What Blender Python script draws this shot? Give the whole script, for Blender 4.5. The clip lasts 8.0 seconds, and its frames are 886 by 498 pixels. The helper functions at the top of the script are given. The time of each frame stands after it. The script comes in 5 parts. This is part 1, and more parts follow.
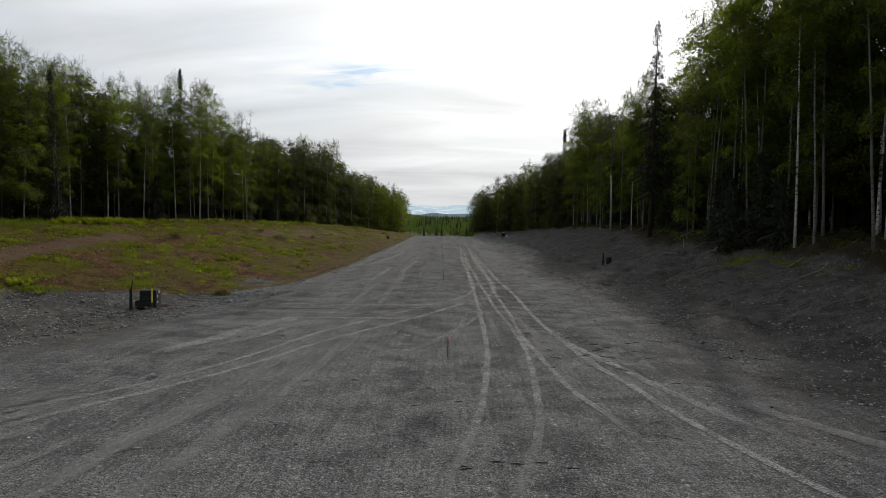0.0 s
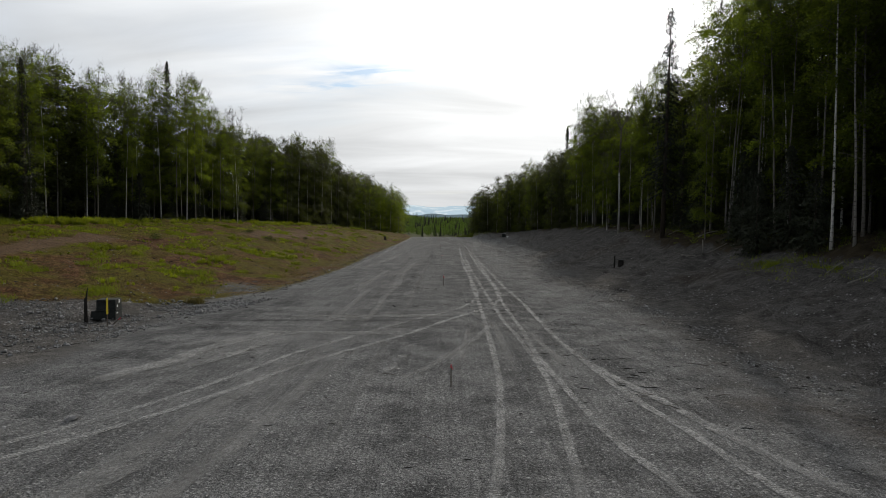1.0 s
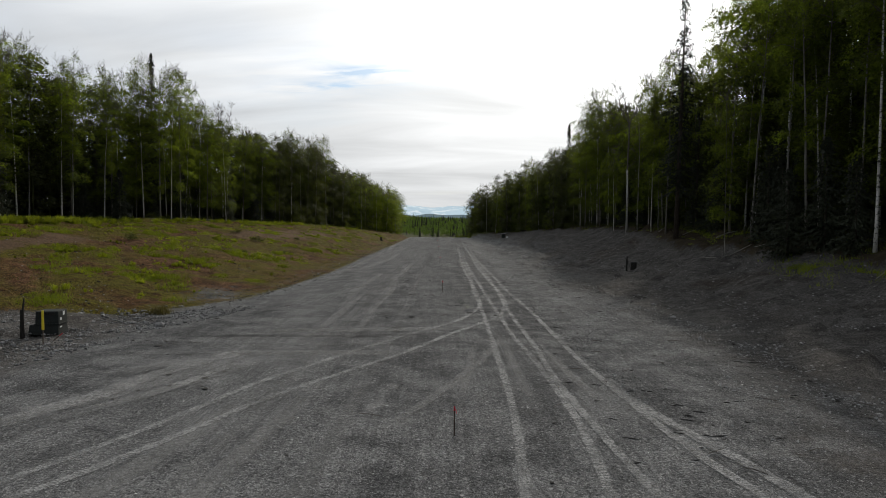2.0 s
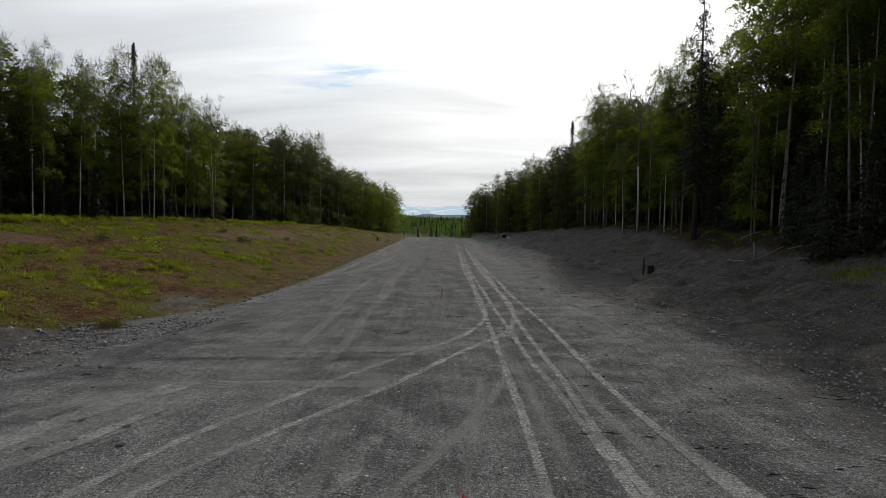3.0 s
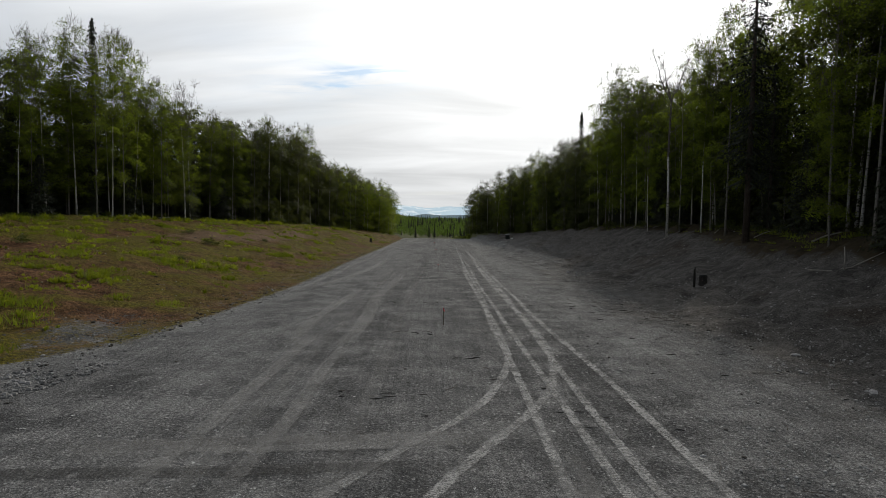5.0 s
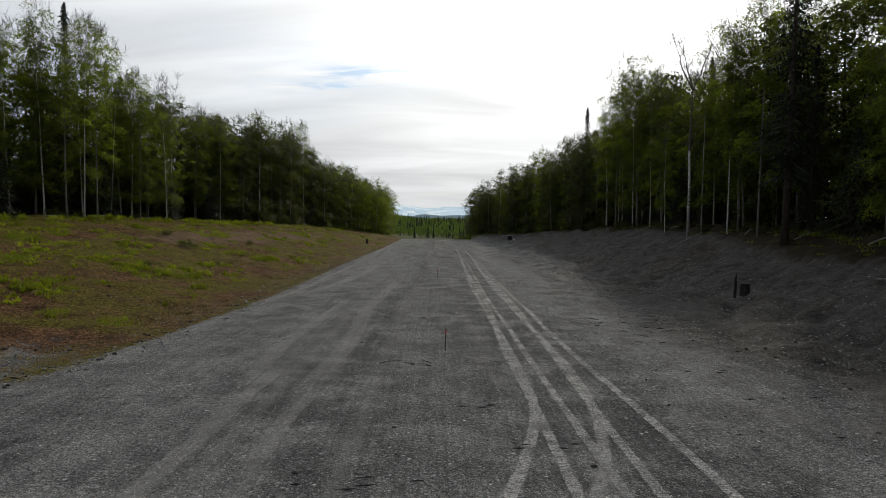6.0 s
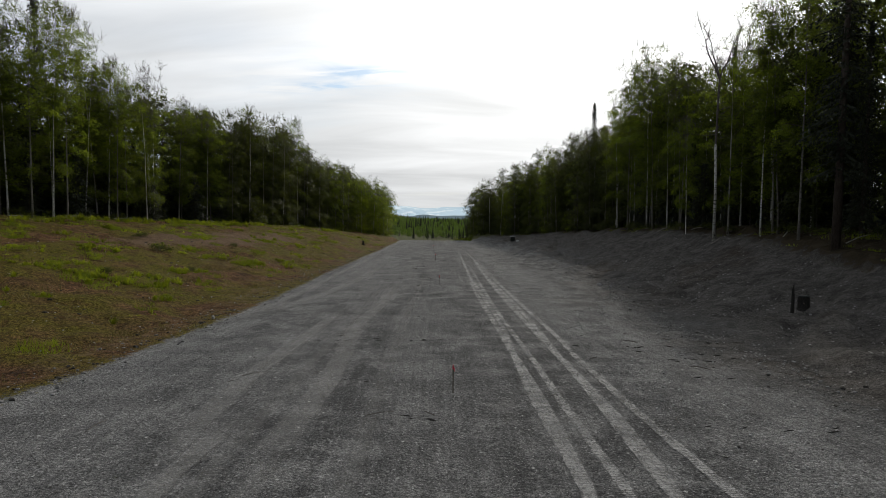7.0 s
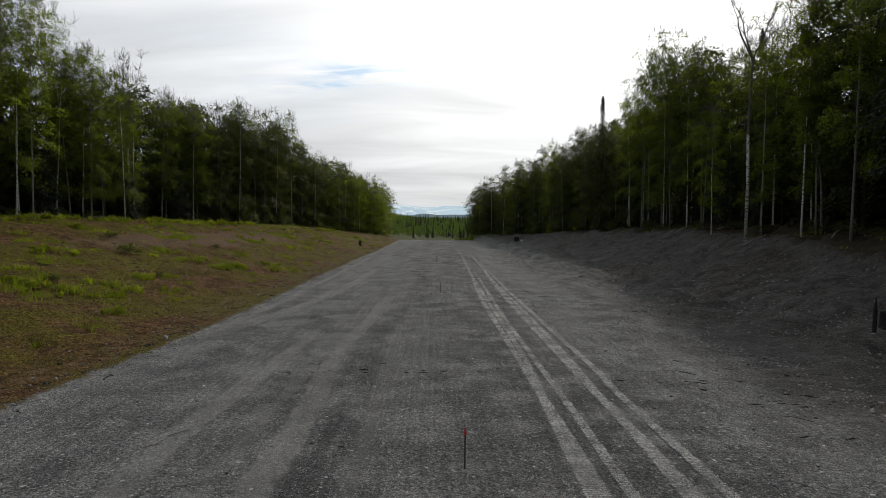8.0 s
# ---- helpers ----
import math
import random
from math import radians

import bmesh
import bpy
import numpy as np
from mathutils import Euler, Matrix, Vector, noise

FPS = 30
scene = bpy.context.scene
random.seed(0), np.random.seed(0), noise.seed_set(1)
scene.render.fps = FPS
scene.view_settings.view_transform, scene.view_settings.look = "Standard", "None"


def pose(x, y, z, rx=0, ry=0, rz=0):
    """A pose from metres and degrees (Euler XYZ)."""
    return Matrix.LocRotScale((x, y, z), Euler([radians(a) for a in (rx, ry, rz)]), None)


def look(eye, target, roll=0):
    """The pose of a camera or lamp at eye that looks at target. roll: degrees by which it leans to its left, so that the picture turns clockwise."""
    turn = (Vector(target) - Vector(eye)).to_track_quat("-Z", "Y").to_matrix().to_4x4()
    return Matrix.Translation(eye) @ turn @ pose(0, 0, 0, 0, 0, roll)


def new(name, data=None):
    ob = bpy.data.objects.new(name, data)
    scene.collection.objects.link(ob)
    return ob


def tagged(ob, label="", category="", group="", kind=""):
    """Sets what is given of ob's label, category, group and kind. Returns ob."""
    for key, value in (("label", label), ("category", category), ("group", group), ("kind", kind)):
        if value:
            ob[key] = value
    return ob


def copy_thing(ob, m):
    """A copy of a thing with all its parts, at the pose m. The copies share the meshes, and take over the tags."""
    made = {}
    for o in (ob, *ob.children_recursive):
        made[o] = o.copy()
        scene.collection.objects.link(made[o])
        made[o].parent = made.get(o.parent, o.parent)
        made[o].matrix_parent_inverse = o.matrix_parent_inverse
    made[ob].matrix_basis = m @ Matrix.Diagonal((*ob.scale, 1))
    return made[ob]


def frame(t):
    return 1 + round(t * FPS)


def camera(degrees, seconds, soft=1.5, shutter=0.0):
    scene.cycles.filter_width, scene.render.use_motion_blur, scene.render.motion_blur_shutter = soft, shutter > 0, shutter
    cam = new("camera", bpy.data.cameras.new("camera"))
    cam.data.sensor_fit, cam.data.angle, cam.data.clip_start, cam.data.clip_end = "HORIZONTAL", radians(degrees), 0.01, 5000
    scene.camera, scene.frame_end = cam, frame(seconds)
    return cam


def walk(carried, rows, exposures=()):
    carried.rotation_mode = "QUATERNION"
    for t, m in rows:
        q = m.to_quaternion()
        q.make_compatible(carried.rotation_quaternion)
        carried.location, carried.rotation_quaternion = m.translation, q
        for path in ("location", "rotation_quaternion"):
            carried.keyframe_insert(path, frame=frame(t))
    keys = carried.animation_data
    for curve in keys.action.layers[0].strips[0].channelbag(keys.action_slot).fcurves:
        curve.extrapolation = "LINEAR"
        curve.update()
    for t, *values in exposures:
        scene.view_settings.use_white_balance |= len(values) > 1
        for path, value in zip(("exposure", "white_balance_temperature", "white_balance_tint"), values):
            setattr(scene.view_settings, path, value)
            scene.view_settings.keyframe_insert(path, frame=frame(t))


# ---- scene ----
cam = camera(71.5, 8.0, soft=0.5)
PATH = [
    (0, (-0.129, -0.588, 3.807), (-0.125, 1.409, 3.709), 0.4),
    (0.5, (-0.164, 1.035, 3.779), (-0.157, 3.033, 3.682), 0.4),
    (1, (-0.202, 2.654, 3.743), (-0.193, 4.651, 3.647), 0.4),
    (1.5, (-0.23, 4.268, 3.707), (-0.217, 6.265, 3.612), 0.4),
    (3, (-0.272, 9.457, 3.597), (-0.25, 11.455, 3.502), 0.5),
    (3.5, (-0.293, 11.248, 3.554), (-0.269, 13.245, 3.46), 0.5),
    (4, (-0.294, 13.067, 3.512), (-0.269, 15.064, 3.419), 0.4),
    (4.5, (-0.332, 14.875, 3.502), (-0.305, 16.872, 3.408), 0.5),
    (6, (-0.35, 20.87, 3.492), (-0.318, 22.868, 3.399), 0.5),
    (6.5, (-0.411, 22.845, 3.508), (-0.378, 24.842, 3.415), 0.5),
    (7, (-0.449, 24.833, 3.51), (-0.414, 26.831, 3.418), 0.5),
    (7.5, (-0.465, 26.816, 3.496), (-0.43, 28.814, 3.403), 0.4),
    (8, (-0.484, 28.766, 3.491), (-0.449, 30.764, 3.396), 0.5),
]
walk(cam, [(t, look(eye, target, roll)) for t, eye, target, roll in PATH])

# ------------------------------------------------------------------ light
SUN_AZ, SUN_EL = radians(16.5), radians(25.5)      # azimuth clockwise from +y
SUN_DIR = Vector((math.sin(SUN_AZ) * math.cos(SUN_EL), math.cos(SUN_AZ) * math.cos(SUN_EL), math.sin(SUN_EL)))
scene.view_settings.exposure = 0.0


def build_world():
    w = bpy.data.worlds.new("sky")
    scene.world = w
    w.use_nodes = True
    nt = w.node_tree
    N, L = nt.nodes, nt.links
    N.clear()
    out, bg = N.new("ShaderNodeOutputWorld"), N.new("ShaderNodeBackground")
    L.new(bg.outputs[0], out.inputs[0])
    tc = N.new("ShaderNodeTexCoord")
    sep = N.new("ShaderNodeSeparateXYZ")
    L.new(tc.outputs["Generated"], sep.inputs[0])

    def m(op, a, b=None, c=None, clamp=False):
        n = N.new("ShaderNodeMath")
        n.operation, n.use_clamp = op, clamp
        for i, v in enumerate((a, b, c)):
            if v is None:
                continue
            if isinstance(v, (int, float)):
                n.inputs[i].default_value = v
            else:
                L.new(v, n.inputs[i])
        return n.outputs[0]

    x, y, z = sep.outputs
    sky = N.new("ShaderNodeTexSky")
    sky.sky_type = "NISHITA"
    sky.sun_disc, sky.sun_elevation, sky.sun_rotation = False, SUN_EL, SUN_AZ
    blue = N.new("ShaderNodeMix")
    blue.data_type, blue.blend_type = "RGBA", "MULTIPLY"
    blue.inputs[0].default_value = 1.0
    L.new(sky.outputs[0], blue.inputs[6])
    blue.inputs[7].default_value = (0.066, 0.080, 0.094, 1)
    # cloud sheet seen in perspective, long streaks across the view
    den = m("ADD", m("MAXIMUM", z, 0.0), 0.22)
    px, py = m("DIVIDE", x, den), m("DIVIDE", y, den)
    comb = N.new("ShaderNodeCombineXYZ")
    L.new(m("MULTIPLY", px, 0.8), comb.inputs[0])
    L.new(m("MULTIPLY", py, 2.4), comb.inputs[1])

    def noi(scale, detail, dist, off):
        mp = N.new("ShaderNodeMapping")
        mp.inputs[1].default_value = off
        L.new(comb.outputs[0], mp.inputs[0])
        n = N.new("ShaderNodeTexNoise")
        n.inputs["Scale"].default_value, n.inputs["Detail"].default_value = scale, detail
        n.inputs["Distortion"].default_value = dist
        L.new(mp.outputs[0], n.inputs[0])
        return n.outputs[0]

    n1, n2 = noi(1.3, 6, 0.4, (3.1, 0.7, 0)), noi(0.5, 3, 0.2, (7.7, 2.1, 0))
    # a thin break in the sheet ahead, where blue shows
    def hole(cx, cy, wx, wy):
        bx, by = m("DIVIDE", m("SUBTRACT", px, cx), wx), m("DIVIDE", m("SUBTRACT", py, cy), wy)
        return m("POWER", 2.718, m("MULTIPLY", m("ADD", m("MULTIPLY", bx, bx), m("MULTIPLY", by, by)), -1.0))
    n3 = noi(4.5, 5, 0.8, (1.3, 5.2, 0))
    gap = m("ADD", m("ADD", hole(-0.2516, 2.157, 0.14, 0.040), hole(-0.421, 2.269, 0.14, 0.034)), m("MULTIPLY", hole(-0.31, 2.19, 0.33, 0.20), 0.30))
    gap = m("MULTIPLY", gap, m("MULTIPLY", m("SUBTRACT", n3, 0.34), 4.5, clamp=True))
    side = m("MULTIPLY", m("SUBTRACT", n2, 0.60), 2.0, clamp=True)
    left = m("MULTIPLY", m("MULTIPLY", m("SUBTRACT", -0.95, px), 0.8, clamp=True), m("MULTIPLY", m("SUBTRACT", n1, 0.38), 2.2, clamp=True))
    clear = m("MINIMUM", m("ADD", m("ADD", gap, left), side), 0.85)
    # cloud brightness: forward scattering round the sun
    dot = m("ADD", m("ADD", m("MULTIPLY", x, SUN_DIR.x), m("MULTIPLY", y, SUN_DIR.y)), m("MULTIPLY", z, SUN_DIR.z))
    dp = m("MAXIMUM", dot, 0.0)
    glow = m("ADD", m("MULTIPLY", m("POWER", dp, 3.0), 0.52), m("MULTIPLY", m("POWER", dp, 24.0), 0.7))
    body = m("ADD", glow, m("ADD", m("MULTIPLY", dot, 0.12), 0.50))
    body = m("MULTIPLY", body, m("ADD", m("MULTIPLY", n1, 0.85), 0.575))
    low = m("MULTIPLY", m("MAXIMUM", z, 0.0), 3.6, clamp=True)
    body = m("MULTIPLY", body, m("ADD", m("MULTIPLY", low, 0.30), 0.70))
    tint = N.new("ShaderNodeMix")
    tint.data_type = "RGBA"
    L.new(m("MULTIPLY", dp, dp), tint.inputs[0])
    tint.inputs[6].default_value, tint.inputs[7].default_value = (0.90, 0.97, 1.06, 1), (1.0, 1.0, 0.985, 1)
    cloud = N.new("ShaderNodeVectorMath")
    cloud.operation = "SCALE"
    L.new(tint.outputs[2], cloud.inputs[0])
    L.new(body, cloud.inputs["Scale"])
    mix = N.new("ShaderNodeMix")
    mix.data_type = "RGBA"
    L.new(clear, mix.inputs[0])
    L.new(cloud.outputs[0], mix.inputs[6])
    L.new(blue.outputs[2], mix.inputs[7])
    L.new(mix.outputs[2], bg.inputs[0])
    bg.inputs[1].default_value = 1.0


build_world()
sun = new("sun", bpy.data.lights.new("sun", "SUN"))
sun.data.energy, sun.data.angle, sun.data.color = 2.2, radians(0.8), (1.0, 0.93, 0.82)
sun.matrix_world = look(SUN_DIR * 100, (0, 0, 0))


# ------------------------------------------------------------------ materials
class Mat:
    """A small helper round a node material."""

    def __init__(self, name):
        self.m = bpy.data.materials.new(name)
        self.m.use_nodes = True
        self.nt = self.m.node_tree
        self.N, self.L = self.nt.nodes, self.nt.links
        self.bsdf = self.N["Principled BSDF"]
        self.out = self.N["Material Output"]
        self.bsdf.inputs["Specular IOR Level"].default_value = 0.12

    def link(self, a, b):
        self.L.new(a, b)

    def coords(self, kind="Object", scale=(1, 1, 1), offset=(0, 0, 0)):
        tc, mp = self.N.new("ShaderNodeTexCoord"), self.N.new("ShaderNodeMapping")
        mp.inputs[3].default_value, mp.inputs[1].default_value = scale, offset
        self.link(tc.outputs[kind], mp.inputs[0])
        return mp.outputs[0]

    def noise(self, vec, scale, detail=4, rough=0.55, dist=0.0):
        n = self.N.new("ShaderNodeTexNoise")
        n.inputs["Scale"].default_value, n.inputs["Detail"].default_value = scale, detail
        n.inputs["Roughness"].default_value, n.inputs["Distortion"].default_value = rough, dist
        self.link(vec, n.inputs[0])
        return n.outputs[0]

    def voronoi(self, vec, scale, output="Distance"):
        n = self.N.new("ShaderNodeTexVoronoi")
        n.inputs["Scale"].default_value = scale
        self.link(vec, n.inputs[0])
        return n.outputs[output]

    def math(self, op, a, b=0.0, clamp=False):
        n = self.N.new("ShaderNodeMath")
        n.operation, n.use_clamp = op, clamp
        for i, v in enumerate((a, b)):
            if isinstance(v, (int, float)):
                n.inputs[i].default_value = v
            else:
                self.link(v, n.inputs[i])
        return n.outputs[0]

    def step(self, v, lo, hi):
        n = self.N.new("ShaderNodeMapRange")
        n.interpolation_type = "SMOOTHSTEP"
        n.inputs[1].default_value, n.inputs[2].default_value = lo, hi
        self.link(v, n.inputs[0])
        return n.outputs[0]

    def mix(self, f, a, b, blend="MIX"):
        n = self.N.new("ShaderNodeMix")
        n.data_type, n.blend_type = "RGBA", blend
        for i, v in ((0, f), (6, a), (7, b)):
            if isinstance(v, (int, float)):
                n.inputs[i].default_value = v
            elif isinstance(v, tuple):
                n.inputs[i].default_value = (*v, 1)
            else:
                self.link(v, n.inputs[i])
        return n.outputs[2]

    def attr(self, name):
        n = self.N.new("ShaderNodeAttribute")
        n.attribute_name = name
        return n.outputs["Fac"]

    def island(self):
        return self.N.new("ShaderNodeNewGeometry").outputs["Random Per Island"]

    def objrandom(self):
        return self.N.new("ShaderNodeObjectInfo").outputs["Random"]

    def bump(self, h, strength=0.4, distance=0.02):
        n = self.N.new("ShaderNodeBump")
        n.inputs["Strength"].default_value, n.inputs["Distance"].default_value = strength, distance
        self.link(h, n.inputs["Height"])
        self.link(n.outputs[0], self.bsdf.inputs["Normal"])

    def base(self, c, rough=0.9):
        if isinstance(c, tuple):
            self.bsdf.inputs["Base Color"].default_value = (*c, 1)
        else:
            self.link(c, self.bsdf.inputs["Base Color"])
        self.bsdf.inputs["Roughness"].default_value = rough
        return self.m


def gravel_colour(M, co):
    """Crushed grey gravel: fine grain, single light stones, drifts of pale dust along the strip."""
    n_big = M.noise(M.coords("Object", (0.35, 0.045, 1)), 1.0, 5, 0.6, 0.6)
    n_mid = M.noise(co, 0.8, 6, 0.65)
    n_fine = M.noise(co, 14, 5, 0.7)
    c = M.mix(M.step(n_big, 0.36, 0.66), (0.085, 0.085, 0.085), (0.154, 0.153, 0.150))
    c = M.mix(M.step(n_mid, 0.42, 0.66), c, (0.210, 0.208, 0.203))
    dust = M.math("MULTIPLY", M.attr("dust"), M.step(n_mid, 0.30, 0.60))
    c = M.mix(dust, c, (0.240, 0.238, 0.232))
    c = M.mix(M.step(n_fine, 0.30, 0.72), M.mix(1.0, c, (0.50, 0.50, 0.51), "MULTIPLY"), c)
    stones = M.voronoi(co, 9.0, "Color")
    sep = M.N.new("ShaderNodeSeparateColor")
    M.link(stones, sep.inputs[0])
    dist = M.voronoi(co, 9.0)
    white = M.math("MULTIPLY", M.step(sep.outputs[0], 0.965, 0.985), M.math("SUBTRACT", 1.0, M.step(dist, 0.20, 0.34)))
    c = M.mix(white, c, (0.34, 0.34, 0.33))
    g1, g2 = M.noise(co, 55, 3, 0.75), M.noise(co, 28, 3, 0.7)
    c = M.mix(M.step(g1, 0.36, 0.64), M.mix(1.0, c, (0.62, 0.62, 0.63), "MULTIPLY"), M.mix(1.0, c, (1.20, 1.20, 1.19), "MULTIPLY"))
    c = M.mix(M.math("MULTIPLY", M.step(g2, 0.60, 0.75), 0.3), c, (0.27, 0.27, 0.262))
    for sc, lo_, hi_ in ((95.0, 0.40, 1.58), (46.0, 0.66, 1.34), (22.0, 0.84, 1.16)):
        cell = M.N.new("ShaderNodeSeparateColor")
        M.link(M.voronoi(co, sc, "Color"), cell.inputs[0])
        c = M.mix(1.0, c, M.mix(cell.outputs[0], (lo_,) * 3, (hi_,) * 3), "MULTIPLY")
    s2 = M.voronoi(co, 26.0, "Color")
    sep2 = M.N.new("ShaderNodeSeparateColor")
    M.link(s2, sep2.inputs[0])
    c = M.mix(M.math("MULTIPLY", M.step(sep2.outputs[1], 0.95, 0.98), 0.30), c, (0.34, 0.34, 0.33))
    # single pale and dark pebbles, and fine lines graded along the strip
    for sc, at, lo_, tone in ((40.0, 0, 0.90, (0.36, 0.36, 0.35)), (24.0, 1, 0.93, (0.32, 0.32, 0.312)), (27.0, 2, 0.90, (0.040, 0.040, 0.040)), (13.0, 1, 0.972, (0.36, 0.36, 0.35))):
        cell = M.N.new("ShaderNodeSeparateColor")
        M.link(M.voronoi(co, sc, "Color"), cell.inputs[0])
        body = M.math("SUBTRACT", 1.0, M.step(M.voronoi(co, sc), 0.22, 0.42))
        c = M.mix(M.math("MULTIPLY", M.math("MULTIPLY", M.step(cell.outputs[at], lo_, lo_ + 0.03), body), 0.85), c, tone)
    lines = M.noise(M.coords("Object", (9.0, 0.22, 1)), 1.0, 4, 0.65)
    c = M.mix(1.0, c, M.mix(M.step(lines, 0.32, 0.68), (0.84,) * 3, (1.13,) * 3), "MULTIPLY")
    return c, n_fine


def ground_material():
    M = Mat("gravel_soil_and_moss")
    co = M.coords("Object")
    gravel, fine = gravel_colour(M, co)
    # soil of the near bank with moss and old grass
    a, b, c3 = M.noise(co, 0.22, 6, 0.62, 0.5), M.noise(co, 1.7, 6, 0.7), M.noise(co, 9, 4, 0.7)
    soil = M.mix(M.step(b, 0.32, 0.68), (0.070, 0.034, 0.017), (0.228, 0.122, 0.062))
    c4 = M.noise(co, 34, 4, 0.75)
    soil = M.mix(M.step(c3, 0.35, 0.70), M.mix(1.0, soil, (0.45, 0.45, 0.45), "MULTIPLY"), soil)
    soil = M.mix(M.math("MULTIPLY", M.step(c4, 0.60, 0.72), 0.6), soil, (0.17, 0.125, 0.080))
    soil = M.mix(M.step(c4, 0.45, 0.34), soil, (0.016, 0.010, 0.007))
    soil = M.mix(M.math("MULTIPLY", M.step(M.noise(co, 60, 3, 0.7), 0.60, 0.68), 0.7), soil, (0.26, 0.20, 0.14))
    crumb = M.noise(co, 17, 3, 0.6)
    soil = M.mix(M.step(crumb, 0.38, 0.60), M.mix(1.0, soil, (0.38, 0.38, 0.38), "MULTIPLY"), M.mix(1.0, soil, (1.28, 1.28, 1.28), "MULTIPLY"))
    moss = M.mix(M.step(c3, 0.3, 0.7), (0.056, 0.050, 0.010), (0.162, 0.142, 0.024))
    moss = M.mix(M.step(c4, 0.40, 0.62), M.mix(1.0, moss, (0.45, 0.45, 0.45), "MULTIPLY"), M.mix(1.0, moss, (1.15, 1.15, 1.15), "MULTIPLY"))
    moss = M.mix(M.step(crumb, 0.36, 0.60), M.mix(1.0, moss, (0.6, 0.6, 0.6), "MULTIPLY"), M.mix(1.0, moss, (1.22, 1.22, 1.22), "MULTIPLY"))
    bank = M.mix(M.math("MULTIPLY", M.step(a, 0.38, 0.58), M.step(b, 0.29, 0.53)), soil, moss)
    # fill bank: silty gravel, its grey darkened to carry the trees' shade
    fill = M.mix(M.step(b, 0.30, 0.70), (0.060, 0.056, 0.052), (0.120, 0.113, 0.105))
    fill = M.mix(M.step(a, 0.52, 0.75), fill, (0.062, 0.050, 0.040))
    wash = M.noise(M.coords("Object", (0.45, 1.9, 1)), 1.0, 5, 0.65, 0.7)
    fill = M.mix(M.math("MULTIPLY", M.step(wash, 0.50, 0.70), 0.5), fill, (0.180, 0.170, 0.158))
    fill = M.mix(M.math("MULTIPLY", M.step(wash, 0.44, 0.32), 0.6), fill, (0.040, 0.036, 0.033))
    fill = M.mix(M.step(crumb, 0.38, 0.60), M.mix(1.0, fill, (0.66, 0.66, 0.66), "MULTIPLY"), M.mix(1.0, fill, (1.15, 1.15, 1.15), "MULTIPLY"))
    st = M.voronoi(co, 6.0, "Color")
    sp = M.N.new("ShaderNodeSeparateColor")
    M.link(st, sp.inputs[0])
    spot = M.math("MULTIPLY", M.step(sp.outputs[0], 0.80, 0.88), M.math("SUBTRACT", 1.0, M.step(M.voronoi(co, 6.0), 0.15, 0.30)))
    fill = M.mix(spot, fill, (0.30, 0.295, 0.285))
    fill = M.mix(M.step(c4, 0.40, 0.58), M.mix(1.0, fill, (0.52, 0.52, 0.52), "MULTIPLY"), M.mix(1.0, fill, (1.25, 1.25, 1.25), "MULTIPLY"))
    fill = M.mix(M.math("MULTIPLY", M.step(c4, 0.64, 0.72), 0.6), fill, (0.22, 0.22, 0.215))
    # forest litter, coloured darker still to stand for shade under the trees
    litter_and_shade = M.mix(M.step(b, 0.3, 0.7), (0.022, 0.018, 0.012), (0.055, 0.044, 0.028))
    far = M.mix(M.step(b, 0.35, 0.65), (0.045, 0.050, 0.022), (0.085, 0.088, 0.036))
    edge = M.math("MULTIPLY", M.math("SUBTRACT", b, 0.5), 0.9)

    def mask(name):
        return M.step(M.math("ADD", M.attr(name), edge), 0.38, 0.62)

    bank = M.mix(mask("bare"), bank, M.mix(M.step(c3, 0.3, 0.7), (0.060, 0.041, 0.027), (0.172, 0.114, 0.070)))
    c = M.mix(M.step(M.math("ADD", M.attr("rubble"), M.math("MULTIPLY", edge, 1.2)), 0.25, 0.85), gravel, fill)
    ragged = M.math("ADD", M.math("MULTIPLY", M.math("SUBTRACT", c3, 0.5), 0.9), M.math("MULTIPLY", M.math("SUBTRACT", c4, 0.5), 0.8))
    c = M.mix(M.step(M.math("ADD", M.math("ADD", M.attr("bank"), edge), ragged), 0.40, 0.60), c, bank)
    # the right bank turns to the grey that has tree shade in it
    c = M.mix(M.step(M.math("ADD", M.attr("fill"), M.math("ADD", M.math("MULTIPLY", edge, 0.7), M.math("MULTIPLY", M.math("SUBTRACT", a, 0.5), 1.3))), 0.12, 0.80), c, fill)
    c = M.mix(mask("woods"), c, litter_and_shade)
    c = M.mix(mask("valley"), c, far)
    h = M.math("ADD", M.math("MULTIPLY", fine, 0.6), M.math("MULTIPLY", M.voronoi(co, 24.0), 0.25))
    h = M.math("ADD", h, M.math("MULTIPLY", b, 1.2))
    h = M.math("ADD", h, M.math("MULTIPLY", M.math("MULTIPLY", M.math("MAXIMUM", mask("bank"), mask("fill")), M.math("ADD", c3, M.math("MULTIPLY", c4, 0.5))), 1.3))
    M.bump(h, 1.0, 0.07)
    M.bsdf.inputs["Specular IOR Level"].default_value = 0.03
    return M.base(c, 0.93)


